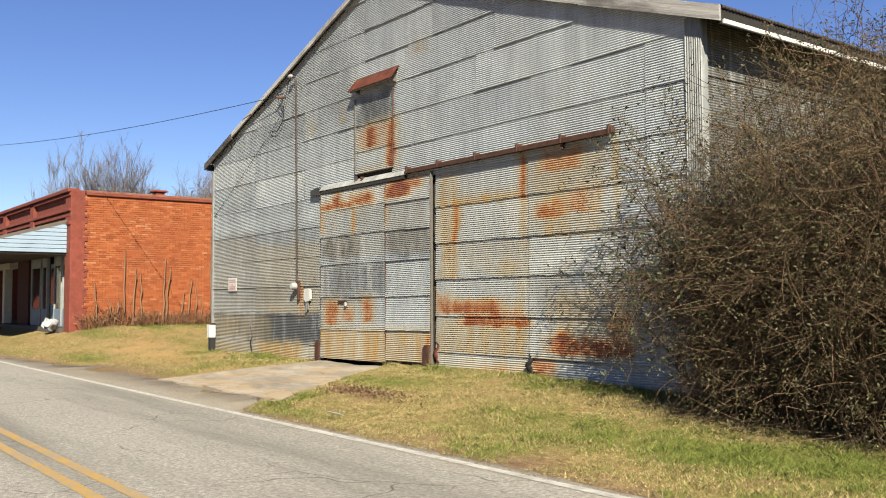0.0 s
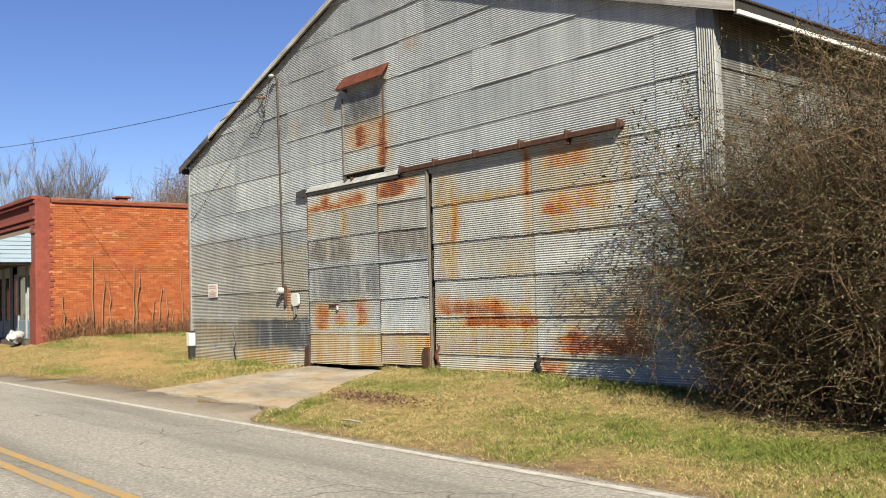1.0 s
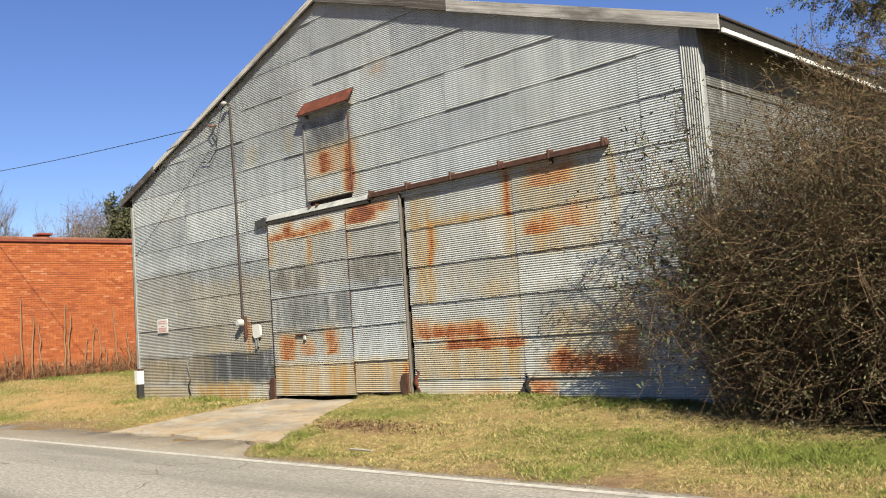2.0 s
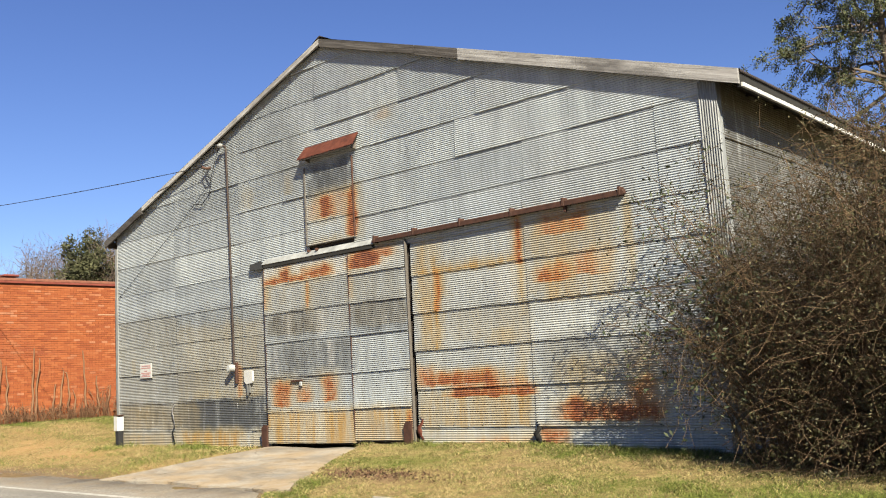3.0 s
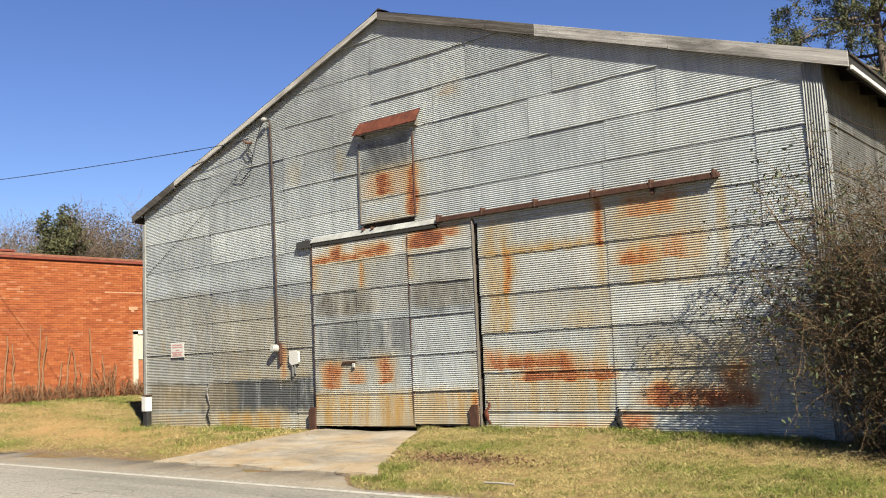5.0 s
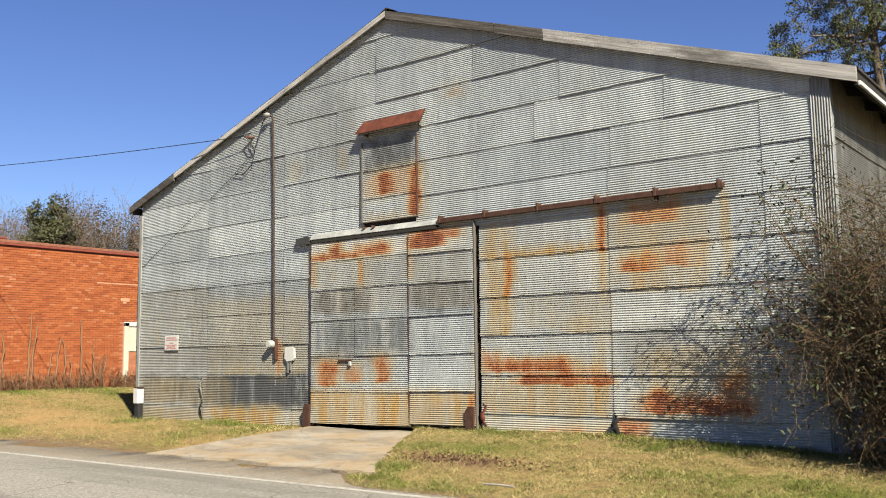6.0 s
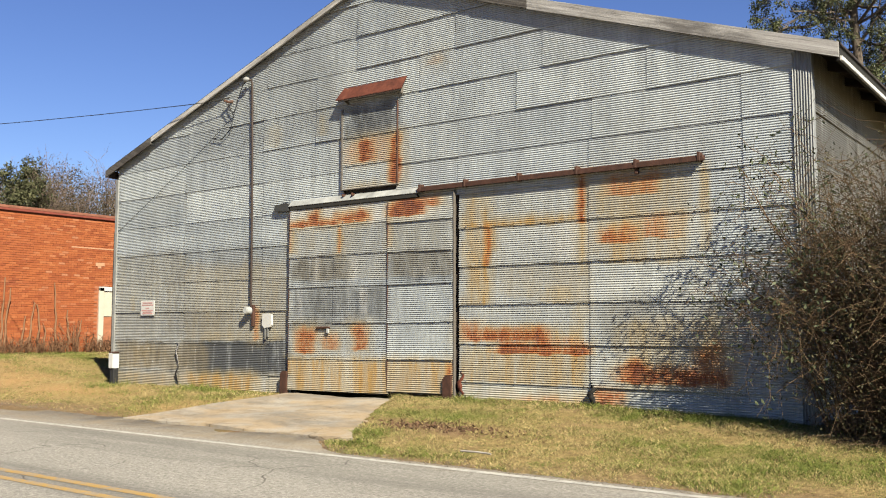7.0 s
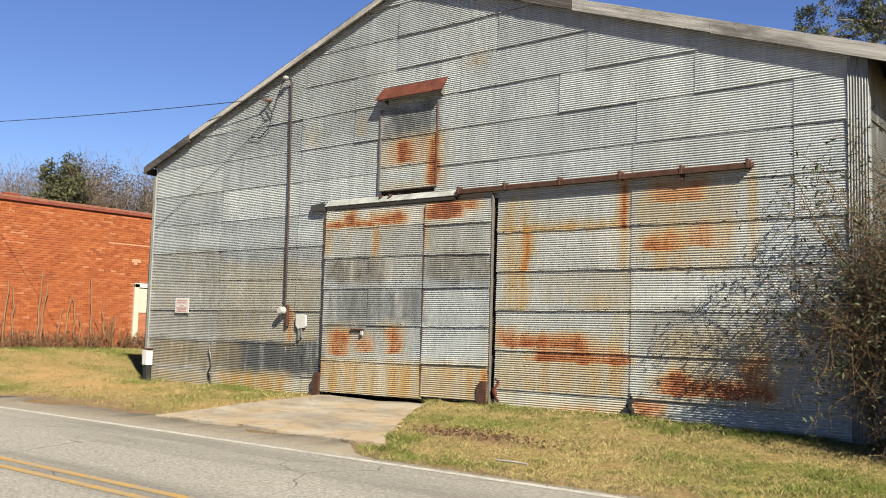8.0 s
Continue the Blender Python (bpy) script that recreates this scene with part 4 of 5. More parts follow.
# service conduit, meter, box, sign, wires
conduit = thing("electric_conduit", (3.9, -0.1, 1.5), "tall rusted electric service conduit with a meter", "conduit")
curve_tube("pipe", [(3.965, -0.085, 1.50), (3.955, -0.085, 2.6), (3.935, -0.085, 4.2), (3.89, -0.085, 5.86), (3.88, -0.10, 5.93), (3.82, -0.16, 5.96)], 0.021, conduit_mat, conduit, res=8)
bm = bmesh.new()
bmesh.ops.create_uvsphere(bm, u_segments=12, v_segments=8, radius=0.06, matrix=Matrix.LocRotScale((3.80, -0.16, 5.95), None, (1.2, 1, 0.8)))
part("weatherhead", bm, plain("grey_cast_cap", (0.42, 0.42, 0.41), 0.5), conduit)
bm = bmesh.new()
bmesh.ops.create_cone(bm, cap_ends=True, segments=20, radius1=0.08, radius2=0.065, depth=0.13, matrix=Matrix.Translation((3.93, -0.14, 1.47)) @ Matrix.Rotation(radians(90), 4, "X"))
bmesh.ops.bevel(bm, geom=[e for e in bm.edges if len(e.link_faces) == 2 and e.calc_face_angle() > 1.0], offset=0.012, segments=2, affect="EDGES")
part("meter", bm, porcelain, conduit, "round pale grey meter")
part("meter_base", box(3.975, 4.035, -0.09, -0.03, 1.17, 1.58, bevel=0.01), brown_rail, conduit)
fuse = thing("fuse_box", (4.4, -0.07, 1.28), "small white fuse box on the steel wall", "fuse box")
part("body", prism([(4.27, 1.20), (4.33, 1.14), (4.50, 1.16), (4.53, 1.20), (4.52, 1.39), (4.42, 1.41), (4.28, 1.40)], 0.045, "y", -0.085), white_paint, fuse)
part("conduit_stub", box(4.33, 4.36, -0.075, -0.045, 0.93, 1.15), plain("dull_steel", (0.35, 0.35, 0.34), 0.5, 0.4), fuse)
part("conduit_stub", box(4.40, 4.425, -0.075, -0.045, 0.98, 1.15), plain("dull_steel_b", (0.35, 0.35, 0.34), 0.5, 0.4), fuse)

sign = thing("warning_sign", (0.75, -0.05, 1.55), "small white warning sign with faded red writing", "sign")
part("board", box(0.50, 0.97, -0.062, -0.050, 1.40, 1.71, bevel=0.004), white_paint, sign)
for i, (z, w) in enumerate(((1.665, 0.34), (1.62, 0.38), (1.555, 0.12), (1.51, 0.38), (1.475, 0.30), (1.44, 0.36))):
    part("text_bar", box(0.735 - w / 2, 0.735 + w / 2, -0.0655, -0.0625, z - 0.011, z + 0.011), sign_red, sign)

wire = thing("service_cable", (3.3, -0.15, 5.6), "black overhead service cable hung from the barn gable", "cable")
pts = []
for i in range(41):
    s = i / 40
    pts.append((3.2 - 48 * s, -0.18 - 5.2 * s, 5.62 + 6.0 * s - 4.4 * s * (1 - s)))
curve_tube("cable", pts, 0.0085, cable_mat, wire, res=5)
curve_tube("insulator", [(3.27, -0.02, 5.62), (3.22, -0.10, 5.60), (3.18, -0.18, 5.62)], 0.03, plain("brown_glaze", (0.12, 0.06, 0.04), 0.3), wire, res=8)
loops = thing("loose_wires", (3.2, -0.1, 5.4), "loose black drip-loop wires on the gable", "wire")
curve_tube("wire", [(3.20, -0.17, 5.62), (3.3, -0.15, 5.42), (3.42, -0.13, 5.35), (3.5, -0.12, 5.55), (3.66, -0.13, 5.85), (3.79, -0.15, 5.93)], 0.010, cable_mat, loops, res=5)
curve_tube("wire", [(3.22, -0.10, 5.55), (3.38, -0.1, 5.3), (3.28, -0.08, 5.05), (3.02, -0.08, 4.88), (2.72, -0.08, 4.93)], 0.010, cable_mat, loops, res=5)
curve_tube("wire", [(3.34, -0.08, 5.30), (2.62, -0.07, 4.86), (1.6, -0.065, 4.30), (0.6, -0.065, 3.76), (-0.40, -0.05, 3.24)], 0.0045, cable_mat, loops, res=5)
curve_tube("wire", [(-0.56, -0.03, 3.24), (-0.57, -0.03, 2.2), (-0.56, -0.03, 0.85)], 0.012, cable_mat, loops, res=5)

post = thing("corner_marker_post", (-0.25, -0.15, -0.1), "short post painted white above and black below", "post")
part("lower_post", box(-0.34, -0.19, -0.20, -0.08, -0.12, 0.28, bevel=0.01), black_paint, post)
part("upper_post", prism([(-0.335, 0.282), (-0.20, 0.282), (-0.20, 0.58), (-0.23, 0.60), (-0.345, 0.60)], 0.16, "y", -0.23), white_paint, post)
part("cap", box(-0.355, -0.175, -0.235, -0.07, 0.602, 0.632, bevel=0.012), brown_rail, post)

# nail heads along the sheets, and torn strips at the wall's foot
rn = np.random.default_rng(77)
pv, pf = [], []
nailed = [(a, b, z0, z1, -0.062) for a, b, z0, z1, r in sheets] + [(a, b, z0, z1, -0.112) for a, b in ((5.0, 6.2), (6.2, 7.35), (7.35, 8.68)) for z0, z1 in zip(dz, dz[1:])]
for a, b, z0, z1, y_face in nailed:
    for x in np.arange(a + 0.12, b, 0.30):
        zz = z0 + rn.uniform(0.0, 0.03)
        if zz > roof_z(x) - 0.1 or rn.random() < 0.3:
            continue
        rad = rn.uniform(0.007, 0.014)
        c = np.array([x + rn.uniform(-0.03, 0.03), y_face, zz])
        o = len(pv)
        pv += [tuple(c + np.array([rad * math.cos(q), 0.0, rad * math.sin(q)])) for q in np.arange(6) * math.pi / 3]
        pv += [tuple(c + np.array([0, -0.006, 0]))]
        pf += [(o + i, o + (i + 1) % 6, o + 6) for i in range(6)]
tagged(part("nail_heads", mesh_np("nail_heads", pv, pf), plain("bright_zinc_nails", (0.62, 0.62, 0.60), 0.4, 0.3), front), kind="stuff")


def torn_strip(x, z0, z1, w, curl, mat):
    """A narrow torn edge of sheet steel, curled away from the wall."""
    n = 14
    t = np.linspace(0, 1, n)
    zz = z0 + (z1 - z0) * t
    xa = x + 0.03 * np.sin(t * 9) + (vnoise(t, t * 0, 0.15, int(x * 10)) - 0.5) * 0.06
    y = -0.055 - curl * np.sin(np.pi * t) ** 2
    V = np.concatenate([np.stack([xa, y, zz], -1), np.stack([xa + w * (0.4 + 0.6 * np.sin(np.pi * t)), y * 0 - 0.05, zz], -1), np.stack([xa + 0.004, y + 0.012, zz], -1)])
    i = np.arange(n - 1)
    F = np.concatenate([np.stack([i, i + n, i + n + 1, i + 1], -1), np.stack([i, i + 1, i + 2 * n + 1, i + 2 * n], -1)])
    part("torn_strip", mesh_np("torn_strip", V, F), mat, barn, "torn curled edge of a steel sheet")


torn_strip(1.73, 0.36, 0.86, 0.035, 0.012, pale_wood)
torn_strip(1.74, -0.05, 0.40, 0.03, 0.015, black_gap)
torn_strip(11.10, -0.02, 0.36, 0.07, 0.06, black_gap)
torn_strip(11.18, -0.06, 0.10, 0.22, 0.05, rusty)
torn_strip(8.80, 0.05, 0.45, 0.05, 0.05, rusty)

# ---- brick shop ----
BX, BY, BZ = -8.5, -1.2, 4.70
shop = thing("brick_shop", (-14, 3, 0.4), "one-storey orange-red brick shop with a stepped parapet", "shop")
wall = part("side_wall", box(BX - 0.35, BX - 0.012, BY + 0.36, 14, -0.2, BZ - 0.18), mortar, shop, "orange-red brick side wall")
part("parapet_cap", box(BX - 0.42, BX + 0.06, BY + 0.4, 14, BZ - 0.18, BZ - 0.11, bevel=0.012), red_paint, shop)
part("parapet_cap", box(BX - 0.40, BX + 0.02, BY + 0.4, 14, BZ - 0.11, BZ - 0.02, bevel=0.015), plain("stained_coping", (0.30, 0.12, 0.075), 0.9, 0, 0.4, 4), shop)
part("roof", box(-21, BX - 0.35, 0, 14, 3.9, 4.0), dark_wood, shop)
part("back_wall", box(-21, BX - 0.35, 13.8, 14, 0, 4.5), mortar, shop)
part("front_wall", box(-21, BX - 0.62, BY + 0.02, BY + 0.40, 3.35, BZ - 0.1), red_paint, shop, "dull red painted brick front")
for z0, z1, o in ((BZ - 0.1, BZ + 0.02, 0.16), (BZ - 0.22, BZ - 0.12, 0.10), (BZ - 0.70, BZ - 0.60, 0.12), (BZ - 0.86, BZ - 0.72, 0.07), (BZ - 1.12, BZ - 1.0, 0.10)):
    part("cornice", box(-21, BX - 0.02, BY - o, BY + 0.2, z0, z1, bevel=0.015), red_paint, shop)
for x in (-13.2, -17.4):
    part("pilaster", box(x - 0.25, x + 0.25, BY - 0.1, BY + 0.1, 3.45, BZ - 0.12, bevel=0.02), red_paint, shop)
bm = bmesh.new()
add_box(bm, BX - 0.62, BX + 0.004, BY - 0.06, BY + 0.38, -0.1, BZ - 0.03, bevel=0.02)
part("corner_pier", bm, red_paint, shop, "dull red painted brick corner pier")
for i in range(20):
    z = 0.6 + i * 0.19
    w = 0.03 + 0.07 * ((i * 7) % 3) / 2
    part("quoin_brick", box(BX + 0.002, BX + 0.022, BY + 0.36, BY + 0.38 + w, z, z + 0.075 + 0.07 * (i % 3 == 1)), red_paint, shop)
part("canopy_roof", prism([(BY + 0.05, 3.66), (BY - 2.75, 2.86), (BY - 2.75, 2.95), (BY + 0.05, 3.80)], 12.0, "x", -20.9), plain("dark_canopy_roof", (0.17, 0.14, 0.12), 0.85), shop, "dark weathered sloping canopy roof")
for i in range(7):
    z, zt = 2.72 + 0.128 * i, 2.72 + 0.128 * i + 0.112
    ra, rb_ = ((3.66 - q) / 0.80 * 2.8 for q in (z, zt))
    part("canopy_slat", prism([(BY - 0.07, z), (BY - min(2.65, ra) + 0.02, z), (BY - max(0.12, rb_) + 0.02, zt), (BY - 0.07, zt)], 0.03, "x", BX - 0.42), blue_white, shop, "pale blue slat")
part("canopy_post", box(-20.2, -20.0, BY - 2.65, BY - 2.45, -0.3, 2.9), cream_paint, shop)
# recess walls: dimness under the canopy is put into their very dark colours
part("recess_wall", box(-14.0, BX - 0.62, BY + 0.5, BY + 0.6, 0.3, 3.4), plain("shade_dark_shop_wall", (0.05, 0.045, 0.042), 0.9), shop)
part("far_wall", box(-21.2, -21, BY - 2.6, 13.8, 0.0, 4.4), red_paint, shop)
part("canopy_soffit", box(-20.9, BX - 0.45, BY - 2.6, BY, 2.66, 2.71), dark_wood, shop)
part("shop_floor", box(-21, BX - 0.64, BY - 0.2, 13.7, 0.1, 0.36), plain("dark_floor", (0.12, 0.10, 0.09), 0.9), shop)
# darkened red and near-black here too, as painted shade in the recess
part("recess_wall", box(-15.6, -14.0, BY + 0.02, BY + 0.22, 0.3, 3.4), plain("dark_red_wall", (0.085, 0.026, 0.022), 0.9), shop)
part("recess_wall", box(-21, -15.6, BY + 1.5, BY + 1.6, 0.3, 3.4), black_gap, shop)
part("column", box(-17.75, -17.45, BY - 0.05, BY + 0.25, 0.36, 2.75, bevel=0.02), cream_paint, shop, "cream painted column")
part("lintel", box(-19.5, -16.4, BY - 0.1, BY + 0.3, 2.45, 2.78, bevel=0.02), cream_paint, shop)
for x0, x1 in ((-9.75, -9.25), (-10.75, -10.0), (-12.3, -11.75), (-13.75, -12.6)):
    w = part("shop_window", box(x0, x1, BY + 0.10, BY + 0.13, 0.95, 2.35), glass, shop)
    part("window_frame", box(x0 - 0.07, x0, BY + 0.06, BY + 0.17, 0.38, 2.7, bevel=0.01), dim_paint, w)
    part("window_frame", box(x1, x1 + 0.07, BY + 0.06, BY + 0.17, 0.38, 2.7, bevel=0.01), dim_paint, w)
    part("stall_riser", box(x0, x1, BY + 0.07, BY + 0.16, 0.36, 0.95, bevel=0.01), blue_paint, w)
    part("transom", box(x0, x1, BY + 0.08, BY + 0.15, 2.35, 2.7, bevel=0.01), dim_paint, w)
d = part("shop_door", box(-11.5, -10.98, BY + 0.14, BY + 0.19, 0.38, 2.45, bevel=0.01), blue_paint, shop, "blue-grey shop door")
part("door_glass", box(-11.4, -11.08, BY + 0.13, BY + 0.142, 1.1, 2.3), glass, d)
part("back_door_panel", box(BX - 0.05, BX + 0.01, 4.98, 5.85, 1.50, 2.26), cream_paint, shop, "boarded white side door")
part("door_frame", box(BX - 0.05, BX + 0.05, 4.80, 4.97, 0.45, 2.40, bevel=0.01), cream_paint, shop, "cream side door frame")
part("door_frame", box(BX - 0.05, BX + 0.05, 4.80, 6.0, 2.28, 2.42, bevel=0.01), white_paint, shop)
part("chimney_vent", box(-15.62, -15.2, 3.85, 4.22, 3.95, 5.58, bevel=0.02), red_paint, shop)
part("chimney_cap", box(-15.70, -15.12, 3.76, 4.31, 5.585, 5.67, bevel=0.02), red_paint, shop)
dp = thing("crumpled_sheeting", (-9.5, BY - 0.4, 0.36), "dull white crumpled sheeting lying by the shop window", "sheeting")
bm = bmesh.new()
bmesh.ops.create_icosphere(bm, subdivisions=4, radius=1, matrix=Matrix.LocRotScale((-9.55, BY - 0.35, 0.46), None, (0.36, 0.24, 0.16)))
for v in bm.verts:
    v.co += Vector((noise.noise(v.co * 5), noise.noise(v.co * 5 + Vector((9, 0, 0))), noise.noise(v.co * 6))) * 0.14
part("crumpled_sheet", bm, plain("dull_white_sheeting", (0.55, 0.56, 0.57), 0.7), dp)

# ---- plants ----
def shrub(name, rng, centre, spread, height, stems, label, side=24, leafy_share=0.4, leaf=0.026, sweep=0.0):
    """A big tangled half-bare shrub: arching stems, twigs and small leaves."""
    top = thing(name, centre, label, "bush")
    c = np.array(centre)
    ang = rng.uniform(0, 2 * np.pi, stems)
    rad = np.sqrt(rng.uniform(0, 1, stems))
    base = c + np.stack([np.cos(ang) * rad * spread[0] * 0.8, np.sin(ang) * rad * spread[1] * 0.8, np.zeros(stems)], -1)
    lean = np.stack([np.cos(ang) * rad * spread[0] * 0.35, np.sin(ang) * rad * spread[1] * 0.35], -1) + rng.normal(size=(stems, 2)) * 0.3
    lean[:, 0] -= sweep * rng.uniform(0.35, 1.0, stems)
    h = height * rng.uniform(0.3, 1.0, stems) ** 0.7 * (1 - 0.30 * rad ** 3)
    s = np.linspace(0, 1, 7)
    P = np.zeros((stems, 7, 3))
    P[..., :2] = base[:, None, :2] + lean[:, None] * (s ** 1.5)[:, None]
    P[..., 2] = c[2] - 0.1 + h[:, None] * (s - 0.12 * s ** 3) / 0.88
    P[:, 1:] += rng.normal(size=(stems, 6, 3)) * 0.06
    R = np.linspace(0.013, 0.003, 7)[None] * rng.uniform(0.7, 1.3, (stems, 1))
    A, RA = grow(rng, P, R, side, 0.22, 0.98, 0.72, 0.06, 0.04 if stems > 100 else 0.45, 5, -0.20, 0.42, 0.06)
    B, RB = grow(rng, A, RA, 2 if stems > 100 else 3, 0.12, 0.45, 0.62, 0.05, 0.2, 3, -0.05, 0.7, 0.05)
    for Q in (A, B):
        Q[..., 2] = np.maximum(Q[..., 2], c[2] + 0.02)
        Q[..., 0] = np.where((Q[..., 0] < RX + 0.32) & (Q[..., 1] > -0.10), RX + 0.32, Q[..., 0])
        Q[..., 1] = np.where(Q[..., 0] < RX + 0.31, np.minimum(Q[..., 1], -0.12), Q[..., 1])
    parts = [tubes("", P, R), tubes("", A, np.maximum(RA, 0.0028)), tubes("", B, np.maximum(RB, 0.0022))]
    v, f = join_np(parts)
    part("twig_tangle", mesh_np("twig_tangle", v, f), twig_mat, top, "dense tangle of brown twigs")
    tips = B[:, 1:].reshape(-1, 3)
    tips = tips[rng.random(len(tips)) < leafy_share]
    tips = np.repeat(tips, 5 if stems > 100 else 1, axis=0)
    v, f = leaves(rng, tips, leaf, 0.045)
    part("foliage", mesh_np("foliage", v, f), bush_leaf if stems > 100 else shrub_leaf, top, "sparse small olive leaves")
    return top


shrub("tangled_bush", np.random.default_rng(3), (17.35, -0.05, -0.1), (2.75, 1.75), 4.3, 600, "large tangled brown bush with sparse olive leaves", 24, 0.85, 0.019)
shrub("low_undergrowth", np.random.default_rng(8), (15.75, -0.62, -0.1), (0.95, 0.62), 1.9, 104, "low dense twiggy undergrowth beside the large bush", 20, 0.8, 0.019)
shrub("leafy_shrub", np.random.default_rng(5), (15.0, -0.75, -0.08), (0.60, 0.40), 3.9, 34, "slender leafy shrub leaning past the barn's corner", 11, 1.0, 0.036, 1.55)


def bare_tree(name, rng, at, height, material, label, limbs=9, spread=0.38, group=""):
    """A leafless tree: trunk, limbs, branches and fine twigs."""
    top = thing(name, at, label, "tree", group)
    a = np.array(at)
    s = np.linspace(0, 1, 8)
    P = (a + np.stack([0.03 * height * np.sin(s * 4 + at[0]), 0.03 * height * np.cos(s * 3), s * height * 0.85], -1))[None]
    R = (height * 0.012 * (1 - 0.93 * s))[None]
    A, RA = grow(rng, P, R, limbs, height * 0.32, height * 0.52, spread, 0.55, 0.12, 6, 0.10, 0.6, 0.04)
    B, RB = grow(rng, A, RA, 7, height * 0.10, height * 0.24, 0.42, 0.35, 0.25, 5, 0.05, 0.6, 0.05)
    C, RC = grow(rng, B, RB, 10, height * 0.05, height * 0.13, 0.42, 0.4, 0.2, 4, 0.0, 0.7, 0.05)
    v, f = tubes("", P, R, 8)
    part("trunk", mesh_np("trunk", v, f), material, top)
    v, f = join_np([tubes("", A, RA), tubes("", B, np.maximum(RB, height * 0.0015)), tubes("", C, np.maximum(RC, height * 0.0009))])
    part("branchwork", mesh_np("branchwork", v, f), material, top)
    return top


for i, (x, y, h) in enumerate(((-40, 5.8, 5.8), (-41, 7.3, 7.0), (-41, 9.2, 8.0), (-40.5, 10.2, 8.2), (-41, 11.4, 8.0), (-41, 12.5, 7.2), (-41, 16.0, 7.0), (-44, 19.4, 6.6))):
    bare_tree("bare_tree", np.random.default_rng(20 + i), (x, y, 0.4), h, pale_bark, "leafless grey tree behind the brick shop", 20, 0.46, "bare trees behind the shop")


def leaf_tree(name, rng, at, height, radius, label, leaf_mat, n_leaf=26, leaf=0.16, limbs=16, first=0.35, rise=0.05):
    """An evergreen tree with a gappy crown of many leaf clumps."""
    top = thing(name, at, label, "tree")
    a = np.array(at)
    s = np.linspace(0, 1, 9)
    P = (a + np.stack([0.25 * np.sin(s * 5), 0.25 * np.cos(s * 4), s * height], -1))[None]
    R = (height * 0.017 * (1 - 0.9 * s))[None]
    A, RA = grow(rng, P, R, limbs, radius * 0.6, radius * 1.15, 0.75, rise, first, 6, 0.05, 0.5, 0.05)
    B, RB = grow(rng, A, RA, 8, radius * 0.18, radius * 0.42, 0.6, 0.1, 0.25, 4, -0.05, 0.6, 0.06)
    C, RC = grow(rng, B, RB, 4, radius * 0.06, radius * 0.15, 0.6, 0.1, 0.3, 3, 0.0, 0.7, 0.06)
    v, f = join_np([tubes("", P, R, 8)])
    part("trunk", mesh_np("trunk", v, f), bark, top)
    v, f = join_np([tubes("", A, RA), tubes("", B, RB), tubes("", C, np.maximum(RC, 0.006))])
    part("branchwork", mesh_np("branchwork", v, f), bark, top)
    pts = np.repeat(C[:, 1:].reshape(-1, 3), n_leaf // 2, axis=0)
    v, f = leaves(rng, pts, leaf, leaf * 1.6)
    part("crown", mesh_np("crown", v, f), leaf_mat, top, "gappy dark evergreen foliage")
    return top


leaf_tree("evergreen_tree", np.random.default_rng(50), (6.6, 39.1, 0.3), 27.0, 5.8, "tall dark evergreen tree behind the barn", tree_leaf, 66, 0.075, 50, 0.36)
for i, (x, y, h) in enumerate(((-52, 25.8, 11.6), (-53.5, 28.0, 12.6))):
    leaf_tree("pine_tree", np.random.default_rng(60 + i), (x, y, 0.5), h, 1.9, "dark green pine standing in far woods", pine_leaf, 12, 0.13, 17, 0.55)

# far woods: one mass of many small bare trees, and a brown thicket below them
rng_w = np.random.default_rng(80)
n = 250
wx, wy = rng_w.uniform(-78, -52, n), rng_w.uniform(21, 62, n)
hh = rng_w.uniform(12.6, 16.4, n) * np.interp(wy, [21, 25, 29, 36, 62], [0.60, 0.85, 0.92, 1.04, 1.04])
s = np.linspace(0, 1, 5)
P = np.stack([wx[:, None] + rng_w.normal(size=(n, 5)) * 0.3, wy[:, None] + rng_w.normal(size=(n, 5)) * 0.3, 0.2 + hh[:, None] * s * 0.8], -1)
R = 0.11 * (1 - 0.8 * s)[None] * np.ones((n, 1))
A, RA = grow(rng_w, P, R, 12, 1.5, 4.2, 0.45, 0.35, 0.1, 4, 0.05, 0.5, 0.05)
B, RB = grow(rng_w, A, RA, 7, 0.6, 1.8, 0.5, 0.2, 0.2, 3, 0.0, 0.7, 0.05)
C, RC = grow(rng_w, B, RB, 2, 0.4, 1.2, 0.5, 0.1, 0.3, 3, 0.0, 0.8, 0.05)
v, f = join_np([tubes("", P, R), tubes("", A, np.maximum(RA * 0.8, 0.02)), tubes("", B, np.maximum(RB * 0.7, 0.011)), tubes("", C, np.maximum(RC * 0.7, 0.008))])
tagged(part("far_woods", mesh_np("far_woods", v, f), wood_branch), "far brown leafless woods behind the brick shop", "woods", kind="stuff")
n = 120000
tx, ty = rng_w.uniform(-66, -52, n), rng_w.uniform(24, 62, n)
roof_of = 9.6 + 5.4 * vnoise(ty, tx, 3.1, 66) + 2.0 * vnoise(ty, tx, 0.9, 67)
roof_of = roof_of * np.interp(ty, [24, 28, 34, 62], [0.45, 0.92, 1.0, 1.0])
tz = 0.3 + roof_of * rng_w.uniform(0.35, 1.0, n) ** 0.6
v, f = leaves(rng_w, np.stack([tx, ty, tz], -1), 0.10, 0.25)
tagged(part("far_thicket", mesh_np("far_thicket", v, f), leafy("brown_thicket", (0.05, 0.045, 0.026), (0.20, 0.155, 0.10), 0.85, 0.1)), "dense brown and olive thicket under far trees", "thicket", kind="stuff")

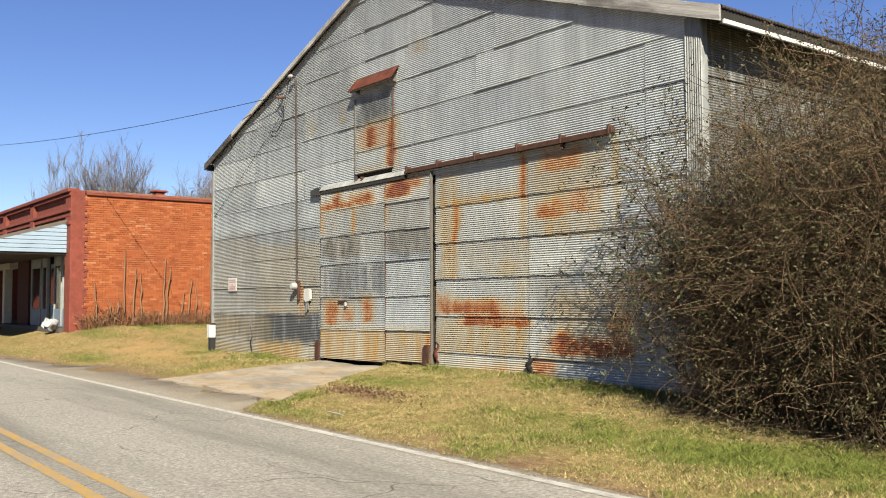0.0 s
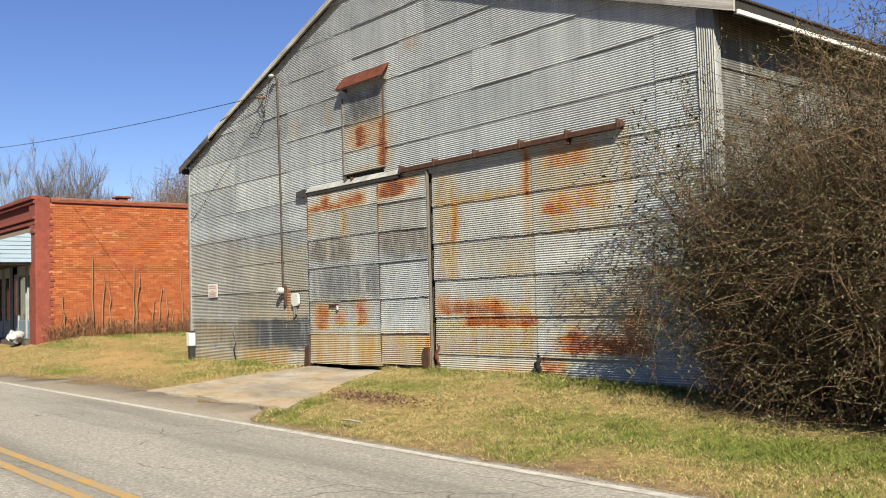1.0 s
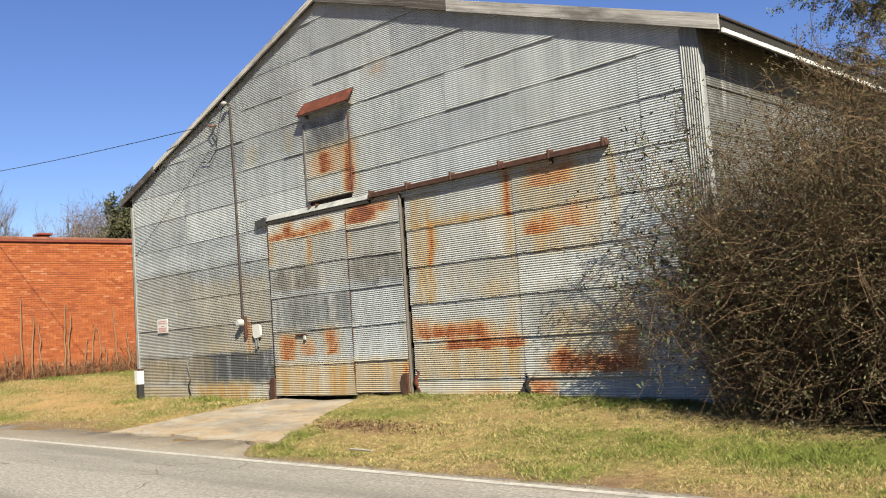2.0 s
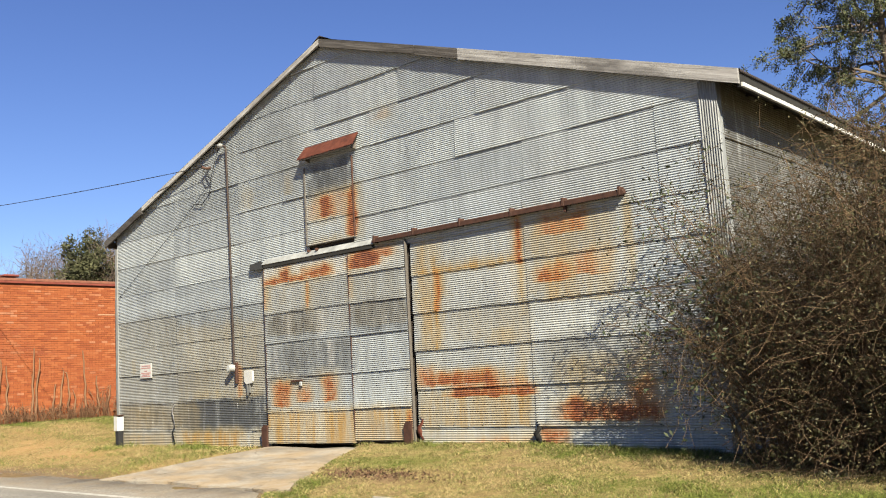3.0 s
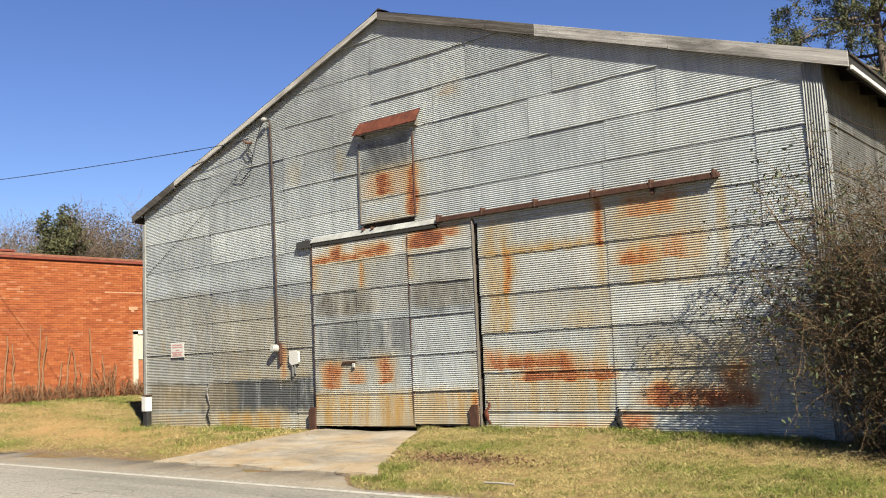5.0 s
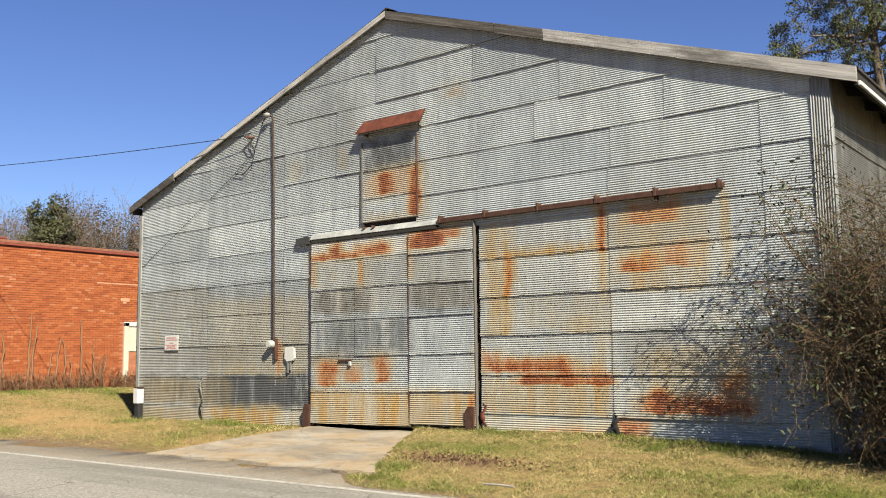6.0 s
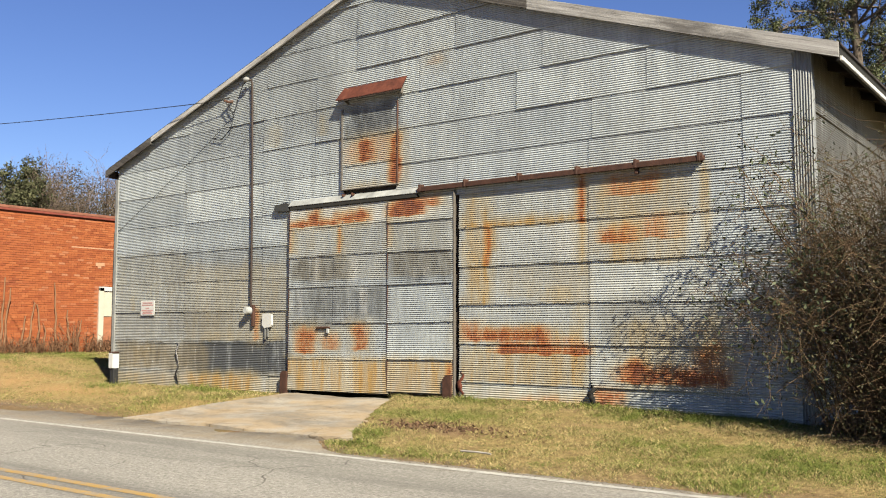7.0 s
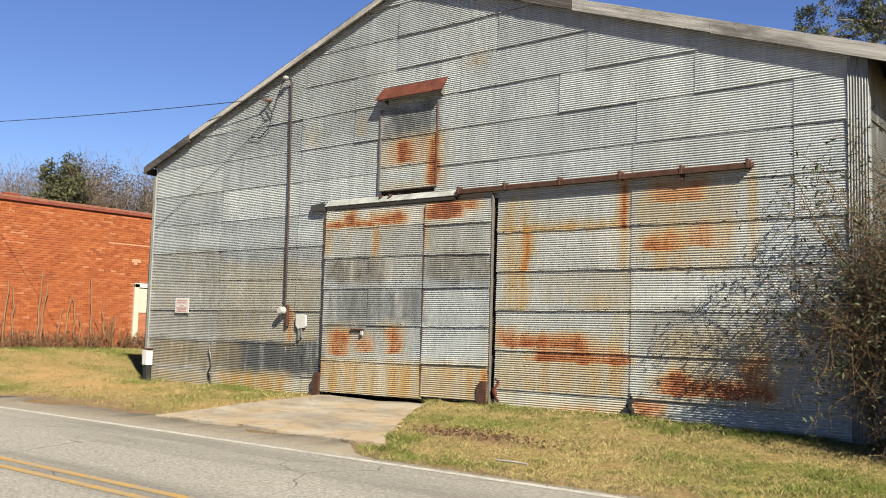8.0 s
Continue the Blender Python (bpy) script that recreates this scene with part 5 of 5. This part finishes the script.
# dead stems and scrub along the brick wall
rng_s = np.random.default_rng(90)
for y, h in ((-0.55, 1.35), (0.42, 2.45), (0.75, 1.9), (0.92, 1.7), (1.72, 2.2), (1.88, 1.9), (2.35, 1.1), (2.62, 1.5), (2.78, 1.45), (3.0, 0.8), (3.25, 2.1), (3.7, 1.3), (4.15, 1.0), (-0.1, 0.9), (0.2, 0.8)):
    s = np.linspace(0, 1, 7)
    P = np.stack([np.full(7, BX + 0.10) + rng_s.normal(size=7) * 0.012, y + (rng_s.uniform(-0.15, 0.15)) * (1 - s) + rng_s.normal(size=7) * 0.02, 0.38 + h * s], -1)[None]
    Q, RQ = grow(rng_s, P, np.full((1, 7), 0.02), 2, 0.08, 0.2, 0.5, 0.4, 0.05, 3)
    v, f = join_np([tubes("", P, np.linspace(0.042, 0.018, 7)[None], 5), tubes("", Q, np.full_like(RQ, 0.008), 4)])
    tagged(part("dead_vine_stem", mesh_np("dead_vine_stem", v, f), dead_stem), "dry leafless vine stem against the brick wall", "vine", "vine stems on the brick wall")
n = 420
yy = rng_s.uniform(-1.0, 6.0, n)
b = np.stack([BX + rng_s.uniform(0.05, 0.5, n), yy, ground_z(np.full(n, BX + 0.3), yy)], -1)
hs = rng_s.uniform(0.12, 0.5, n) * (1 + 1.0 * np.exp(-((yy - 3.85) / 0.35) ** 2) + 0.6 * np.exp(-((yy - 0.15) / 0.3) ** 2))
s = np.linspace(0, 1, 4)
P = b[:, None] + (rng_s.normal(size=(n, 1, 3)) * np.array([0.25, 0.4, 0]) + np.array([0, 0, 1.0])) * (hs[:, None] * s)[..., None]
Q, RQ = grow(rng_s, P, np.full((n, 4), 0.008), 4, 0.08, 0.25, 0.7, 0.2, 0.2, 3)
v, f = join_np([tubes("", P, np.full((n, 4), 0.009)), tubes("", Q, np.full_like(RQ, 0.006))])
tagged(part("dry_scrub", mesh_np("dry_scrub", v, f), dead_stem), "dry brown scrub at the foot of the brick wall", "scrub", kind="stuff")


def blades(name, n, x0, x1, y0, y1, seed, h0, h1, label, keep=None):
    """Short single-bladed grass over a stretch of lawn."""
    r = np.random.default_rng(seed)
    x, y = r.uniform(x0, x1, n), r.uniform(y0, y1, n)
    g, d, c = lush_at(x, y)
    ok = (r.random(n) > 0.92 * np.maximum(d * 0.8, c * 0.75)) & ~((y > -0.08) & (x > LX - 0.1) & (x < RX + 0.1))
    s = np.clip((-0.16 - y) / 3.1, 0, 1)
    xe = x + r.normal(size=n) * 0.10 + (vnoise(x, y, 0.35, 63) - 0.5) * 0.5
    ok &= ~((xe > 4.95 - 0.2 * s) & (xe < 7.6 + 1.75 * s ** 1.3) & (y > -3.3))
    ok &= y > road_edge(x) + 0.06
    x, y, g = x[ok], y[ok], g[ok]
    n = len(x)
    z = ground_z(x, y)
    h = r.uniform(h0, h1, n) * (0.75 + 0.7 * g) * (0.45 + 1.3 * vnoise(x, y, 0.28, 64) ** 1.5)
    edge = np.exp(-((y + 0.15) / 0.22) ** 2) * (x > LX) * (x < RX)
    h = h * (1 + 1.3 * edge * r.random(n))
    a = r.uniform(0, 2 * np.pi, n)
    w = r.uniform(0.002, 0.0065, n)
    lean = r.normal(size=(n, 2)) * 1.0 * h[:, None]
    p = np.stack([x, y, z - 0.005], -1)
    o = np.stack([np.cos(a) * w, np.sin(a) * w, 0 * w], -1)
    tip = p + np.stack([lean[:, 0], lean[:, 1], h], -1)
    me = mesh_np(name, np.stack([p - o, p + o, tip], 1).reshape(-1, 3), np.arange(3 * n).reshape(n, 3))
    tuft = vnoise(x, y, 0.16, 61)
    is_green = (r.random(n) < g * 0.85 + 0.15 + 0.9 * np.clip(tuft - 0.5, 0, 1))[:, None]
    brown = (r.random(n) < 0.10 + 0.5 * np.clip(vnoise(x, y, 0.22, 62) - 0.5, 0, 1))[:, None]
    k = r.random((n, 1))
    straw_c = np.array([0.19, 0.13, 0.05]) * (1 - k) + np.array([0.80, 0.64, 0.31]) * k
    green_c = np.array([0.085, 0.115, 0.018]) * (1 - k) + np.array([0.31, 0.35, 0.075]) * k
    col = np.where(is_green, green_c, np.where(brown, straw_c * np.array([0.5, 0.42, 0.42]), straw_c))
    col = np.repeat(np.concatenate([col, np.ones((n, 1))], 1), 3, axis=0)
    me.color_attributes.new("tint", "FLOAT_COLOR", "POINT").data.foreach_set("color", col.astype(np.float32).ravel())
    tagged(part(name, me, blade_mat), label, "grass", kind="stuff")


blades("grass", 400000, 7.6, 19.5, -4.05, 0.4, 101, 0.012, 0.042, "short dry grass with green patches by the barn")
blades("grass", 190000, -8.3, 5.6, -3.6, 6.5, 102, 0.016, 0.06, "short straw-coloured grass before the brick shop")

# litter: dry leaves by the driveway, a pale stick, scattered gravel at the road's edge
rl = np.random.default_rng(140)
n = 520
lx, ly = rl.normal(10.0, 0.6, n), rl.normal(-2.28, 0.15, n)
v, f = leaves(rl, np.stack([lx, ly, ground_z(lx, ly) + 0.025], -1), 0.03, 0.012)
tagged(part("leaf_litter", mesh_np("leaf_litter", v, f), leafy("dry_brown_leaves", (0.08, 0.042, 0.022), (0.26, 0.15, 0.08), 0.85)), "dry brown leaf litter on the grass", "leaves", kind="stuff")
stick = curve_tube("pale_stick", [(11.35, -3.62, -0.20), (11.6, -3.66, -0.19), (11.78, -3.67, -0.195)], 0.012, plain("weathered_stick", (0.50, 0.46, 0.40), 0.8), res=5)
tagged(stick, "pale thin stick lying in the grass", "stick")
n = 4200
px_ = rl.uniform(-8, 18, n)
py_ = road_edge(px_) + np.abs(rl.normal(0, 0.22, n)) - 0.09
sz = rl.uniform(0.004, 0.013, n)
oct_v = np.array([(1, 0, 0), (-1, 0, 0), (0, 1, 0), (0, -1, 0), (0, 0, 0.7), (0, 0, -0.7)])
oct_f = np.array([(0, 2, 4), (2, 1, 4), (1, 3, 4), (3, 0, 4)])
V = np.stack([px_, py_, np.maximum(ground_z(px_, py_), ROAD_Z) + 0.004], -1)[:, None] + oct_v[None] * sz[:, None, None] * rl.uniform(0.6, 1.3, (n, 6, 1))
F = (oct_f[None] + np.arange(n)[:, None, None] * 6).reshape(-1, 3)
tagged(part("gravel", mesh_np("gravel", V.reshape(-1, 3), F, True), leafy("edge_gravel", (0.09, 0.07, 0.05), (0.34, 0.28, 0.21), 0.9)), "loose gravel along the road's ragged edge", "gravel", kind="stuff")

# ---- bricks of the shop's side wall, laid last ----
rb = random.Random(7)
CH, CL, JT = 0.068, 0.205, 0.010
proto = []
for i in range(3):
    bm = box(-0.012, 0.012, -CL / 2 + JT / 2, CL / 2 - JT / 2, -CH / 2 + JT / 2, CH / 2 - JT / 2, bevel=0.003)
    me = bpy.data.meshes.new("brick")
    bm.to_mesh(me)
    bm.free()
    me.materials.append(brick_mat)
    proto.append(me)
rest_v, rest_f = [], []
single = 0
z = 0.36
course = 0
while z < BZ - 0.24:
    y = BY + 0.42 + (course % 2) * CL / 2
    while y < 9.0:
        if not (4.75 < y < 6.05 and z < 2.45):
            out = BX - 0.012 + rb.uniform(0, 0.005)
            if 0.2 < y < 2.6 and 2.3 < z < 4.2 and single < 300:
                ob = new("brick", proto[rb.randrange(3)])
                ob.location = (out, y, z)
                ob.parent = wall
                ob.matrix_parent_inverse = parent_inverse(wall)
                single += 1
            else:
                o = len(rest_v)
                a, b, cz = CL / 2 - JT / 2, CH / 2 - JT / 2, out + 0.012
                rest_v += [(cz, y - a, z - b), (cz, y + a, z - b), (cz, y + a, z + b), (cz, y - a, z + b)]
                rest_v += [(cz - 0.02, y - a - 0.002, z - b - 0.002), (cz - 0.02, y + a + 0.002, z - b - 0.002), (cz - 0.02, y + a + 0.002, z + b + 0.002), (cz - 0.02, y - a - 0.002, z + b + 0.002)]
                rest_f += [(o, o + 1, o + 2, o + 3), (o, o + 4, o + 5, o + 1), (o + 1, o + 5, o + 6, o + 2), (o + 2, o + 6, o + 7, o + 3), (o + 3, o + 7, o + 4, o)]
        y += CL
    z += CH
    course += 1
pale_patch = plain("pale_mortar_smear", (0.62, 0.34, 0.20), 0.95, 0, 0.2, 6)
for y0, y1, z0, z1 in ((3.82, 5.30, 3.585, 3.625), (4.66, 4.98, 3.06, 3.17), (4.74, 4.86, 2.99, 3.06)):
    part("mortar_smear", box(BX - 0.006, BX + 0.008, y0, y1, z0, z1, bevel=0.005), pale_patch, wall, "pale smear of mortar")
tagged(part("brickwork", mesh_np("brickwork", rest_v, rest_f, True), brick_join, wall), kind="stuff")
